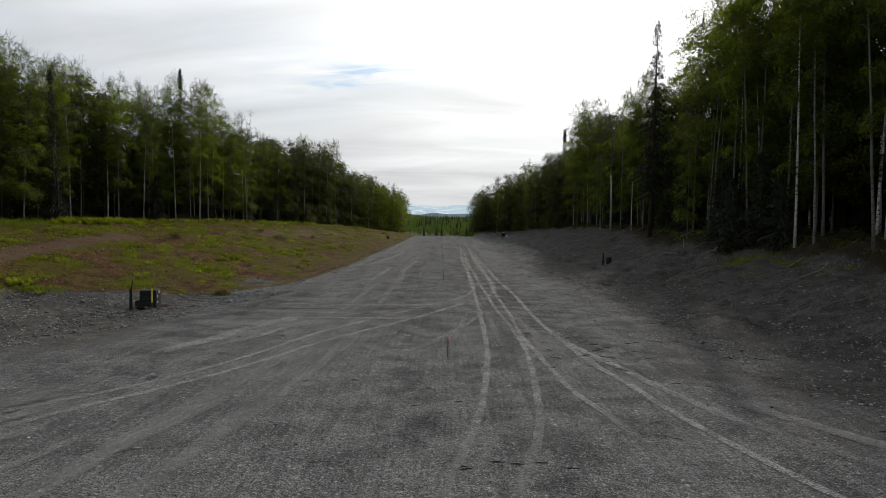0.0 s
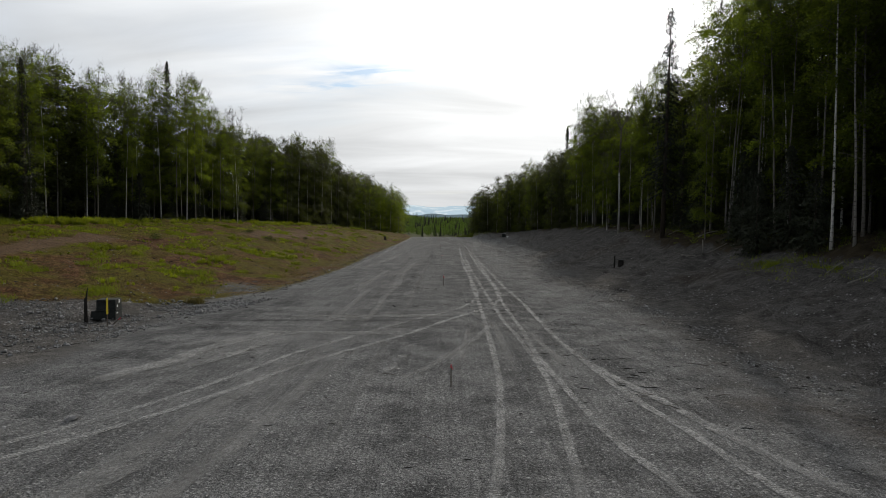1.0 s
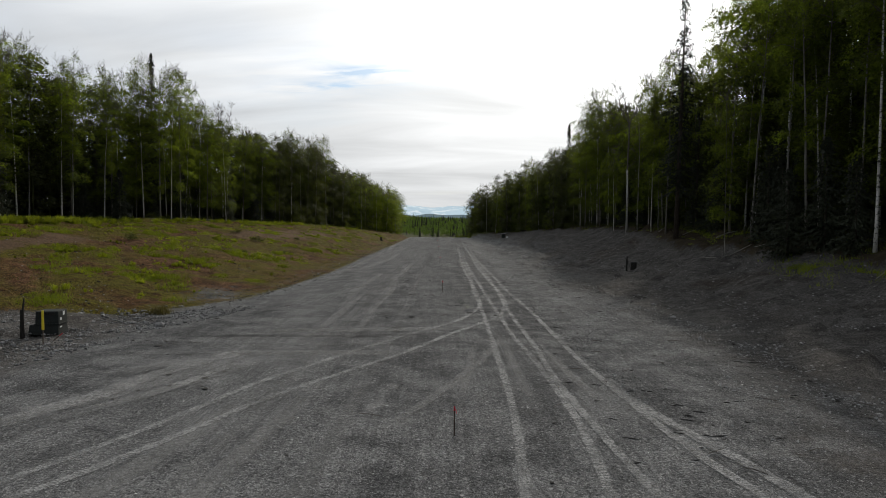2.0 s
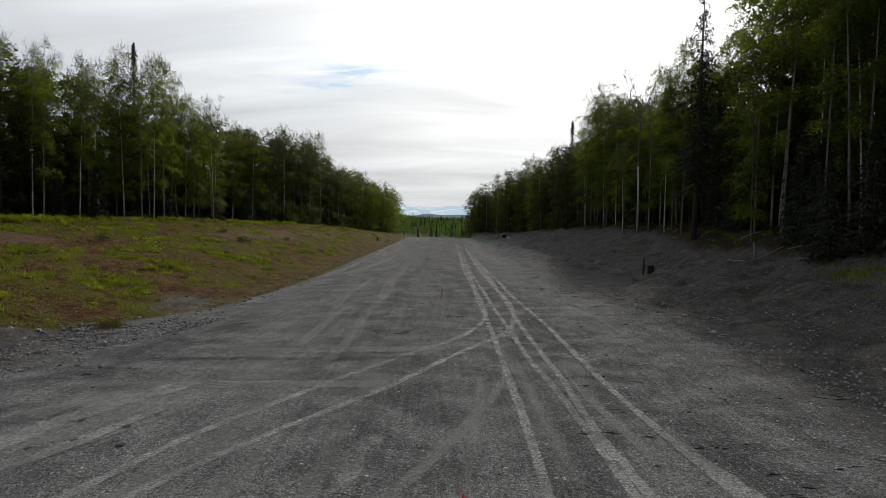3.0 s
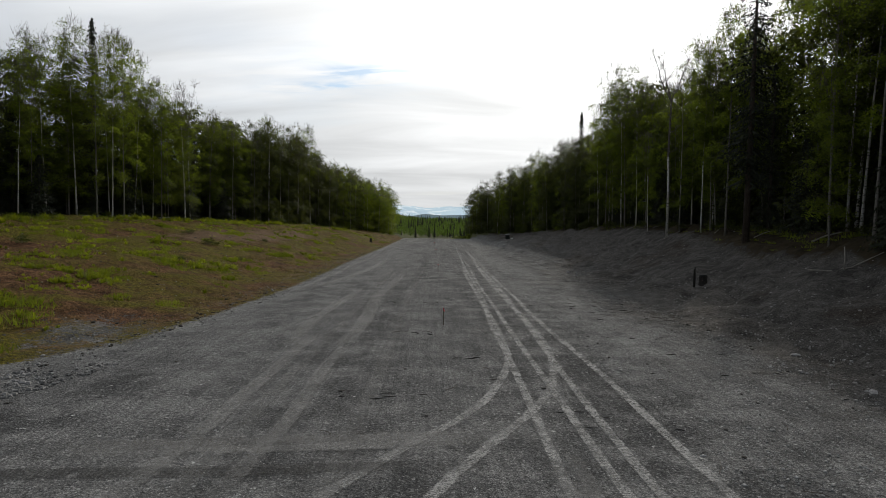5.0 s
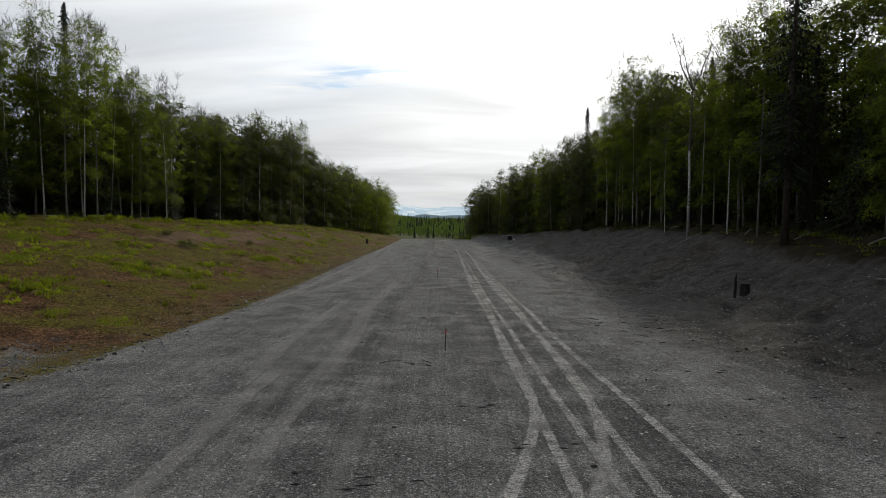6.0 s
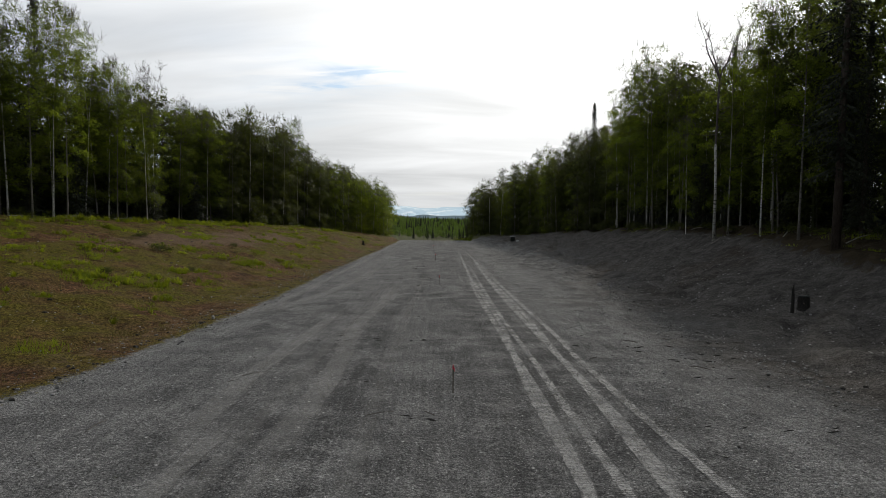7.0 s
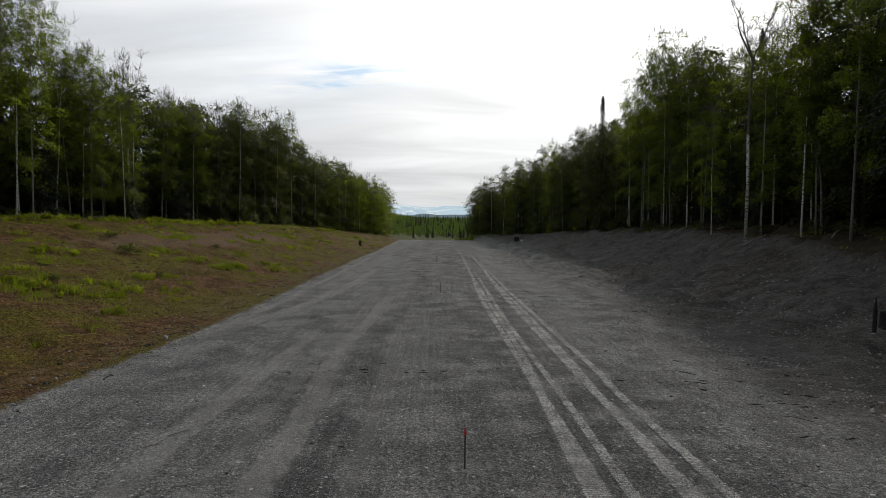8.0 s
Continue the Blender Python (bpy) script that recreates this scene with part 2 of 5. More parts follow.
def track_material(name, tone, strength, tread=True):
    """Pale packed dust of a wheel track: soft ragged edges, tread bars."""
    M = Mat(name)
    co = M.coords("Object")
    n, f = M.noise(co, 2.2, 6, 0.7), M.noise(co, 18, 4, 0.7)
    uv = M.N.new("ShaderNodeUVMap")
    uv.uv_map = "UVMap"
    s = M.N.new("ShaderNodeSeparateXYZ")
    M.link(uv.outputs[0], s.inputs[0])
    u, v = s.outputs[0], s.outputs[1]
    across = M.math("SUBTRACT", 1.0, M.math("ABSOLUTE", M.math("SUBTRACT", M.math("MULTIPLY", u, 2.0), 1.0)))
    soft = M.step(M.math("ADD", across, M.math("MULTIPLY", M.math("SUBTRACT", n, 0.5), 1.1)), 0.10, 0.45)
    ends = M.attr("fade")
    al = M.math("MULTIPLY", M.math("MULTIPLY", soft, ends), M.math("ADD", M.math("MULTIPLY", M.step(n, 0.25, 0.62), 0.65), 0.35))
    al = M.math("MULTIPLY", al, M.math("ADD", 0.45, M.math("MULTIPLY", M.step(f, 0.3, 0.6), 0.55)))
    bars = M.math("SINE", M.math("MULTIPLY", v, 110.0))
    if tread:
        al = M.math("MULTIPLY", al, M.math("ADD", 0.84, M.math("MULTIPLY", bars, 0.16)))
    al = M.math("MULTIPLY", al, M.math("ADD", 0.62, M.math("MULTIPLY", M.step(M.noise(co, 0.7, 4, 0.6), 0.34, 0.58), 0.38)))
    al = M.math("MULTIPLY", al, M.math("ADD", 0.55, M.math("MULTIPLY", M.step(M.noise(co, 60, 2, 0.7), 0.36, 0.56), 0.45)))
    al = M.math("MULTIPLY", al, strength, clamp=True)
    c = M.mix(M.step(f, 0.3, 0.75), tuple(t * 0.78 for t in tone), tone)
    cell = M.N.new("ShaderNodeSeparateColor")
    M.link(M.voronoi(co, 80.0, "Color"), cell.inputs[0])
    c = M.mix(1.0, c, M.mix(cell.outputs[0], (0.66,) * 3, (1.30,) * 3), "MULTIPLY")
    M.base(c, 0.95)
    M.bump(M.math("ADD", M.math("MULTIPLY", bars, 0.15 if tread else 0.0), f), 0.35, 0.03)
    tr, mx = M.N.new("ShaderNodeBsdfTransparent"), M.N.new("ShaderNodeMixShader")
    M.link(al, mx.inputs[0])
    M.link(tr.outputs[0], mx.inputs[1])
    M.link(M.bsdf.outputs[0], mx.inputs[2])
    M.link(mx.outputs[0], M.out.inputs[0])
    return M.m


def leaf_material(name, dark, light, glow=0.45):
    """Leaves: varied green, part of the light passes through."""
    M = Mat(name)
    r, o = M.island(), M.objrandom()
    co = M.coords("Object")
    clump = M.step(M.noise(co, 1.1, 3, 0.6), 0.34, 0.66)
    c = M.mix(M.math("ADD", M.math("MULTIPLY", clump, 0.62), M.math("MULTIPLY", r, 0.38)), dark, light)
    c = M.mix(M.math("MULTIPLY", M.step(M.noise(co, 0.42, 2, 0.6), 0.60, 0.42), 0.45), c, tuple(v * 0.7 for v in dark))
    c = M.mix(M.math("MULTIPLY", M.step(o, 0.35, 0.95), 0.62), c, tuple(v * 0.8 for v in dark))
    M.base(c, 0.6)
    tl, mx = M.N.new("ShaderNodeBsdfTranslucent"), M.N.new("ShaderNodeMixShader")
    M.link(M.mix(1.0, c, (1.45, 1.5, 0.6), "MULTIPLY"), tl.inputs[0])
    mx.inputs[0].default_value = glow
    M.link(M.bsdf.outputs[0], mx.inputs[1])
    M.link(tl.outputs[0], mx.inputs[2])
    M.link(mx.outputs[0], M.out.inputs[0])
    return M.m


def birch_bark_material():
    M = Mat("white_birch_bark")
    co = M.coords("Object", (5, 5, 14))
    n = M.noise(co, 1.0, 4, 0.65, 0.3)
    big = M.noise(M.coords("Object", (1, 1, 0.5)), 0.9, 4, 0.6)
    c = M.mix(M.step(big, 0.35, 0.65), (0.42, 0.39, 0.35), (0.66, 0.64, 0.60))
    c = M.mix(M.step(n, 0.52, 0.60), c, (0.040, 0.038, 0.032))
    c = M.mix(M.math("MULTIPLY", M.step(M.objrandom(), 0.28, 0.55), 0.85), c, (0.085, 0.075, 0.062))
    # the younger bark of the upper stem is brown, not yet white
    zz = M.N.new("ShaderNodeSeparateXYZ")
    M.link(M.coords("Object"), zz.inputs[0])
    young = M.step(M.math("ADD", zz.outputs[2], M.math("MULTIPLY", big, 6.0)), 11.0, 17.0)
    c = M.mix(M.math("MULTIPLY", young, 0.8), c, (0.085, 0.072, 0.058))
    M.bump(n, 0.4, 0.02)
    return M.base(c, 0.75)


def plain_material(name, a, b, scale=6.0, rough=0.8, stretch=(1, 1, 1), bump=0.3, metal=0.0):
    M = Mat(name)
    co = M.coords("Object", stretch)
    n, n2 = M.noise(co, scale, 5, 0.65), M.noise(co, scale * 0.2, 3)
    c = M.mix(M.step(n, 0.3, 0.7), a, b)
    c = M.mix(M.math("MULTIPLY", M.step(n2, 0.45, 0.75), 0.35), c, tuple(v * 0.6 for v in a))
    M.bump(n, bump, 0.01)
    M.bsdf.inputs["Metallic"].default_value = metal
    return M.base(c, rough)


def haze_material(name, low, high, snow=None):
    """Far land seen through air: it gives off the blue of the air between."""
    M = Mat(name)
    co = M.coords("Object", (1, 1, 2.2))
    n = M.noise(co, 0.004, 6, 0.6)
    c = M.mix(M.step(n, 0.35, 0.65), low, high)
    if snow:
        n3 = M.noise(M.coords("Object", (1, 1, 1.2)), 0.010, 6, 0.65)
        c = M.mix(M.step(n3, 0.50, 0.62), c, snow)
    em = M.N.new("ShaderNodeEmission")
    M.link(c, em.inputs[0])
    M.link(em.outputs[0], M.out.inputs[0])
    return M.m


MAT_GROUND = ground_material()
MAT_TRACK = track_material("packed_dust_wheel_track", (0.282, 0.279, 0.272), 1.35)
MAT_SMEAR = track_material("pale_dust_smear", (0.250, 0.246, 0.238), 0.72, tread=False)
MAT_DUST = track_material("thick_pale_dust", (0.288, 0.284, 0.275), 0.95, tread=False)
MAT_FAINT = track_material("old_faint_rut", (0.215, 0.212, 0.205), 0.5)
MAT_DARK_TRACK = track_material("dark_cross_rut", (0.062, 0.061, 0.060), 0.95)
MAT_LEAF = leaf_material("birch_leaves", (0.052, 0.062, 0.018), (0.215, 0.268, 0.042), 0.68)
# darker copy of the birch leaves, with the woods' shade in its colour
MAT_LEAF_SHADE = leaf_material("shade_dark_leaves", (0.038, 0.042, 0.020), (0.104, 0.120, 0.036), 0.5)
# far birch leaves, the haze of distance mixed into their green
MAT_LEAF_HAZY = leaf_material("hazy_far_birch_leaves", (0.048, 0.075, 0.024), (0.125, 0.180, 0.048), 0.5)
MAT_NEEDLE = leaf_material("spruce_needles", (0.020, 0.024, 0.015), (0.048, 0.054, 0.033), 0.12)
MAT_BARK = birch_bark_material()
MAT_TWIG = plain_material("grey_brown_twigs", (0.060, 0.050, 0.042), (0.13, 0.115, 0.10), 8)
MAT_SPRUCE_BARK = plain_material("spruce_bark", (0.040, 0.030, 0.024), (0.085, 0.068, 0.055), 9, stretch=(2, 2, 0.6))
MAT_GRASS = leaf_material("fresh_grass", (0.100, 0.125, 0.015), (0.260, 0.300, 0.038), 0.5)
MAT_WEED = leaf_material("lush_weed_leaves", (0.090, 0.104, 0.014), (0.280, 0.315, 0.036), 0.55)
MAT_DRY = leaf_material("dry_grass", (0.090, 0.075, 0.035), (0.190, 0.160, 0.080), 0.3)
MAT_STONE = plain_material("grey_field_stone", (0.16, 0.155, 0.15), (0.34, 0.33, 0.32), 10, 0.85)
MAT_PEBBLE = plain_material("pale_pebble", (0.13, 0.13, 0.127), (0.40, 0.395, 0.385), 3, 0.85)
MAT_RUBBLE = plain_material("grey_crushed_rubble", (0.075, 0.074, 0.072), (0.27, 0.265, 0.26), 2.2, 0.9)
MAT_CLOD = plain_material("dark_earth_clod", (0.030, 0.028, 0.026), (0.062, 0.058, 0.052), 12, 0.95)
MAT_DEADWOOD = plain_material("weathered_dead_wood", (0.13, 0.12, 0.105), (0.30, 0.28, 0.25), 7, 0.85, (4, 4, 0.7))
MAT_CABINET = plain_material("dark_green_painted_cabinet", (0.014, 0.016, 0.015), (0.024, 0.027, 0.025), 4, 0.55, bump=0.08)
MAT_POST = plain_material("tarred_dark_post", (0.012, 0.011, 0.010), (0.032, 0.029, 0.026), 10, 0.8, (3, 3, 0.6))
MAT_STAKE = plain_material("weathered_survey_lath", (0.055, 0.042, 0.034), (0.11, 0.088, 0.070), 12, 0.85, (4, 4, 0.6))
MAT_PINK = plain_material("fluorescent_pink_paint", (0.42, 0.040, 0.055), (0.55, 0.06, 0.08), 9, 0.7, bump=0.1)
MAT_YELLOW = plain_material("yellow_marker_plastic", (0.52, 0.40, 0.030), (0.66, 0.52, 0.05), 6, 0.5, bump=0.05)
MAT_LABEL = plain_material("white_sticker", (0.50, 0.51, 0.51), (0.64, 0.65, 0.65), 6, 0.5, bump=0.02)
MAT_GREYPIPE = plain_material("grey_plastic_sleeve", (0.22, 0.22, 0.215), (0.32, 0.32, 0.31), 6, 0.5, bump=0.05)


# ------------------------------------------------------------------ mesh helpers
class Geo:
    """Collects vertices and faces for one mesh."""

    def __init__(self):
        self.v, self.f = [], []

    def tube(self, pts, radii, sides=6, cap=True):
        pts = [Vector(p) for p in pts]
        base = len(self.v)
        n = len(pts)
        for i, p in enumerate(pts):
            d = (pts[min(i + 1, n - 1)] - pts[max(i - 1, 0)]).normalized()
            a = d.cross(Vector((0.31, 0.95, 0.05))).normalized()
            b = d.cross(a)
            for k in range(sides):
                t = 2 * math.pi * k / sides
                q = p + (a * math.cos(t) + b * math.sin(t)) * radii[i]
                self.v.append((q.x, q.y, q.z))
        for i in range(n - 1):
            for k in range(sides):
                k2 = (k + 1) % sides
                o = base + i * sides
                self.f.append((o + k, o + k2, o + sides + k2, o + sides + k))
        if cap:
            self.f.append(tuple(base + (n - 1) * sides + k for k in range(sides)))
            self.f.append(tuple(base + k for k in reversed(range(sides))))

    def box(self, x0, y0, z0, x1, y1, z1, taper=0.0):
        b = len(self.v)
        for z, t in ((z0, 0.0), (z1, taper)):
            self.v += [(x0 + t, y0 + t, z), (x1 - t, y0 + t, z), (x1 - t, y1 - t, z), (x0 + t, y1 - t, z)]
        self.f += [tuple(b + i for i in q) for q in
                   ((3, 2, 1, 0), (4, 5, 6, 7), (0, 1, 5, 4), (1, 2, 6, 5), (2, 3, 7, 6), (3, 0, 4, 7))]

    def leaves(self, c, a, b):
        """Small pointed leaves: centres c, long axes a, cross axes b (n x 3 arrays)."""
        n = len(c)
        base = len(self.v)
        q = np.stack([c - a, c + b + a * 0.6, c - b + a * 0.6], 1).reshape(-1, 3)
        self.v += [tuple(p) for p in q.tolist()]
        i = base + 3 * np.arange(n)
        self.f += [tuple(p) for p in np.stack([i, i + 1, i + 2], 1).tolist()]

    def mesh(self, name, material, smooth=False):
        me = bpy.data.meshes.new(name)
        me.from_pydata(self.v, [], self.f)
        me.materials.append(material)
        if smooth:
            me.polygons.foreach_set("use_smooth", [True] * len(me.polygons))
        me.update()
        return me


def part(name, geo, material, parent, label="", smooth=False, bevel=0.0):
    me = geo.mesh(name, material, smooth)
    if bevel:
        bm = bmesh.new()
        bm.from_mesh(me)
        bmesh.ops.bevel(bm, geom=list(bm.edges), offset=bevel, segments=2, affect="EDGES", profile=0.6)
        bm.to_mesh(me)
        bm.free()
    ob = new(name, me)
    ob.parent = parent
    if label:
        tagged(ob, label)
    return ob


def thing(name, label, category, group="", kind="", m=None):
    ob = new(name)
    ob.empty_display_size = 0.2
    tagged(ob, label, category, group, kind)
    if m is not None:
        ob.matrix_basis = m
    return ob


# ------------------------------------------------------------------ plan of the ground
def sm(t):
    t = np.clip(t, 0, 1)
    return t * t * (3 - 2 * t)


def edge_left(y):
    return np.interp(y, [-60, 0, 10, 18, 21.5, 24.6, 28, 31, 39, 47, 75, 102, 140], [-24, -20, -16.5, -13.8, -12.0, -11.2, -10.1, -9.4, -8.5, -7.9, -7.5, -6.8, -6.3])


def edge_right(y):
    return np.interp(y, [-60, 12, 19, 25, 32, 46, 58, 66, 76, 110, 140], [9.4, 9.0, 8.5, 8.7, 8.4, 8.0, 8.5, 7.7, 7.0, 6.5, 6.0])


def trees_left(y):
    return np.interp(y, [-60, 30, 56, 70, 110, 140, 165, 185], [-38, -34, -31, -27.8, -20.5, -13.8, -10.5, -10.5])


def trees_right(y):
    return np.interp(y, [-60, 20, 33, 50, 60, 74, 100, 118, 130, 150, 165, 185], [24, 21.6, 20.9, 19.4, 18.9, 19.0, 18.2, 17.0, 14.0, 10.2, 8.0, 8.0])


def height(x, y):
    """Height of the land, for arrays or numbers."""
    x, y = np.asarray(x, float), np.asarray(y, float)
    yl = np.clip(y, -60, 185)
    xl, xr, tl, tr = edge_left(yl), edge_right(yl), trees_left(yl), trees_right(yl)
    hl = np.interp(yl, [-60, 30, 70, 110, 140, 165, 185], [2.8, 3.3, 3.5, 2.75, 1.1, 0.3, 0])
    hr = np.interp(yl, [-60, 33, 60, 74, 110, 135, 165, 185], [2.6, 2.9, 3.05, 3.1, 2.2, 1.0, 0.3, 0])
    u, v = (xl - x) / (xl - tl), (x - xr) / (tr - xr)
    left = hl * np.interp(u, [0, .03, .08, .13, .2, .42, .6, .8, 1], [0, 0, 0, .06, .17, .48, .66, .86, 1]) + 0.03 * np.clip(tl - x, 0, 45)
    right = hr * np.interp(v, [0, .05, .15, .36, .45, .6, .76, .9, 1], [0, -.02, .01, .13, .24, .40, .59, .85, 1]) + 0.03 * np.clip(x - tr, 0, 45)
    z = np.where(u > 0, left, 0) + np.where(v > 0, right, 0)
    bankness = np.clip(np.maximum(u, v) * 6, 0, 1)
    z = z + bankness * (0.05 * np.sin(x * 0.5 + 0.6 * np.sin(y * 0.4)) * np.sin(y * 0.33 + 1.3) + 0.015 * np.sin(x * 2.3 + y * 1.1) * np.sin(y * 1.9 - x * 0.6))
    z = z + (1 - bankness) * 0.02 * np.sin(x * 0.8 + 1) * np.sin(y * 0.31)
    # the strip ends at a brow; the wooded ground beside it falls away later
    out = sm((y - 133 - 30 * sm((np.abs(x) - 6.6) / 2.6)) / 44)
    z = z * (1 - out) + out * (-5.2 + (2.8 + 4.4 * sm(-x / 40 - 0.3)) * sm((y - 330) / 620) + 0.6 * np.sin(x * 0.03 + 1) * np.sin(y * 0.016))
    return z


def ground_z(x, y):
    return float(height(x, y))


def build_ground():
    def spaced(knots):
        v = []
        for (a, b, s) in knots:
            v += list(np.arange(a, b, s))
        return np.array(v + [knots[-1][1]])
    xs = spaced([(-3000, -600, 300), (-600, -120, 40), (-120, -40, 5), (-40, -24, 0.8), (-24, 22, 0.4), (22, 40, 0.9), (40, 120, 5), (120, 600, 40), (600, 3000, 300)])
    ys = spaced([(-600, -60, 60), (-60, -6, 3), (-6, 90, 0.45), (90, 150, 0.9), (150, 260, 4), (260, 1200, 30), (1200, 4200, 300)])
    X, Y = np.meshgrid(xs, ys)
    Z = height(X, Y)
    rng = np.random.default_rng(5)
    near = (np.abs(X) < 40) & (Y > -8) & (Y < 150)
    yl = np.clip(Y, -60, 185)
    lumps = np.zeros_like(Z)
    for cell, amp in ((3, 0.05), (2, 0.035), (1, 0.028)):
        raw = rng.normal(0, 1, (len(ys) // cell + 3, len(xs) // cell + 3))
        iy, ix = np.arange(len(ys)) / cell, np.arange(len(xs)) / cell
        y0, x0 = iy.astype(int), ix.astype(int)
        fy, fx = sm(iy - y0)[:, None], sm(ix - x0)[None, :]
        lumps += amp * (raw[np.ix_(y0, x0)] * (1 - fy) * (1 - fx) + raw[np.ix_(y0 + 1, x0)] * fy * (1 - fx) + raw[np.ix_(y0, x0 + 1)] * (1 - fy) * fx + raw[np.ix_(y0 + 1, x0 + 1)] * fy * fx)
    rise = np.clip(np.maximum(edge_left(yl) - X, X - edge_right(yl)) / 2.0, 0, 1)
    lumps = lumps * np.where(X > 0, 2.5, 1.3)
    Z = Z + near * (lumps * rise + 0.004 * rng.normal(0, 1, Z.shape))
    nx, ny = len(xs), len(ys)
    me = bpy.data.meshes.new("ground")
    idx = np.arange(nx * ny).reshape(ny, nx)
    faces = np.stack([idx[:-1, :-1], idx[:-1, 1:], idx[1:, 1:], idx[1:, :-1]], -1).reshape(-1, 4)
    me.from_pydata(np.stack([X, Y, Z], -1).reshape(-1, 3).tolist(), [], faces.tolist())
    me.polygons.foreach_set("use_smooth", [True] * len(me.polygons))
    tl, tr = trees_left(yl), trees_right(yl)
    # the bank's vegetation begins a little above the toe, the further out where the gravel pad widens
    toe = np.interp(yl, [-60, 14, 24, 28, 31, 34, 38, 45, 140], [9, 8.6, 6.0, 2.8, 1.1, -0.1, 0.0, -0.1, -0.1])
    masks = {
        "bank": sm((edge_left(yl) - toe - X + 0.9) / (1.5 + 0.25 * np.clip(toe, 0, 4))),
        # right bank, where the shade-darkened fill colour sets in gradually
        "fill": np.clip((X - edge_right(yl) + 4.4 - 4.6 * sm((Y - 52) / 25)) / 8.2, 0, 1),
        # on the right this reaches out past the litter, as painted tree shade
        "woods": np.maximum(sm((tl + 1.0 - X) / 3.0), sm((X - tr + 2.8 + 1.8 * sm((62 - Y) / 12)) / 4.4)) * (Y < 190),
        "valley": sm((Y - 139) / 8),
    }
    masks["bank"] = masks["bank"] * (Y < 160) * (1 - 0.62 * np.exp(-((X + 10.7) / 2.1) ** 2 - ((Y - 35.3) / 4.0) ** 2))
    masks["bare"] = 0.85 * np.exp(-((X + 23.0 + 0.1 * (Y - 38)) / 1.5) ** 2) * sm((50 - Y) / 5) + 0.9 * np.exp(-((X + 17.5 - 0.12 * (Y - 72)) / 3.2) ** 2 - ((Y - 76) / 20) ** 2) + 0.44 * np.exp(-((X - edge_left(yl) + 1.0) / 1.7) ** 2) * sm((Y - 28) / 5) * sm((110 - Y) / 20)
    masks["rubble"] = 0.95 * sm((-9.0 - X) / 2.5) * sm((34 - Y) / 4) * sm((Y - 12) / 8)
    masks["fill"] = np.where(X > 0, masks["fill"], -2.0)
    lanes = 0.50 * np.exp(-((X + 4.8) / 1.6) ** 2) + 0.40 * np.exp(-((X - 5.3) / 0.9) ** 2)
    pad = 0.55 * np.exp(-((Y - 15) / 7.5) ** 2) * np.exp(-((X + 3) / 7.0) ** 2) + 0.35 * np.exp(-((Y - 13) / 4.0) ** 2 - ((X - 5) / 2.2) ** 2)
    pad = pad + 0.85 * np.exp(-((X + 6.3) / 1.9) ** 2 - ((Y - 21.3) / 2.0) ** 2) + 0.7 * np.exp(-((Y - 5.5) / 5) ** 2 - ((X - 1.5) / 6) ** 2)
    lanes = lanes + 0.75 * np.exp(-((X - edge_left(yl) - 0.45) / 0.45) ** 2) * sm((Y - 32) / 5)
    masks["dust"] = np.clip(np.maximum(lanes, pad), 0, 1)
    for key, val in masks.items():
        at = me.attributes.new(key, "FLOAT", "POINT")
        at.data.foreach_set("value", np.ascontiguousarray(val, dtype=np.float32).ravel())
    me.materials.append(MAT_GROUND)
    tagged(new("ground", me), "grey gravel strip between mossy soil bank and fill bank coloured dark for tree shade", "ground", kind="structure")


build_ground()


def smooth_line(pts, step=0.35):
    """Catmull-Rom through pts, resampled."""
    p = np.array([pts[0], *pts, pts[-1]], float)
    out = []
    for i in range(1, len(p) - 2):
        n = max(2, int(np.linalg.norm(p[i + 1] - p[i]) / step))
        t = np.linspace(0, 1, n, endpoint=False)[:, None]
        a, b, c, d = p[i - 1], p[i], p[i + 1], p[i + 2]
        out.append(0.5 * (2 * b + (c - a) * t + (2 * a - 5 * b + 4 * c - d) * t ** 2 + (3 * b - a - 3 * c + d) * t ** 3))
    return np.vstack([*out, p[-1:]])



def track(pts, width, material, label, lift, fade=(3.0, 3.0)):
    """A wheel track: a thin ribbon that lies on the ground."""
    line = smooth_line(pts)
    d = np.gradient(line, axis=0)
    d /= np.linalg.norm(d, axis=1)[:, None] + 1e-9
    nrm = np.stack([d[:, 1], -d[:, 0]], 1)
    run = np.concatenate([[0], np.cumsum(np.linalg.norm(np.diff(line, axis=0), axis=1))])
    verts, uvs, fades = [], [], []
    for i, (p, n) in enumerate(zip(line, nrm)):
        for k, s in enumerate((-0.5, 0.0, 0.5)):
            q = p + n * s * width
            verts.append((q[0], q[1], ground_z(*q) + lift))
            uvs.append((k / 2, run[i]))
            fades.append(min(1, run[i] / max(fade[0], .01)) * min(1, (run[-1] - run[i]) / max(fade[1], .01)))
    faces = []
    for i in range(len(line) - 1):
        for k in range(2):
            o = 3 * i + k
            faces.append((o, o + 1, o + 4, o + 3))
    me = bpy.data.meshes.new("tyre_track")
    me.from_pydata(verts, [], faces)
    uv = me.uv_layers.new(name="UVMap")
    for lp in me.loops:
        uv.data[lp.index].uv = uvs[lp.vertex_index]
    at = me.attributes.new("fade", "FLOAT", "POINT")
    at.data.foreach_set("value", np.array(fades, dtype=np.float32))
    me.materials.append(material)
    tagged(new("tyre_track", me), label, "track", "tracks on the gravel strip", "structure")


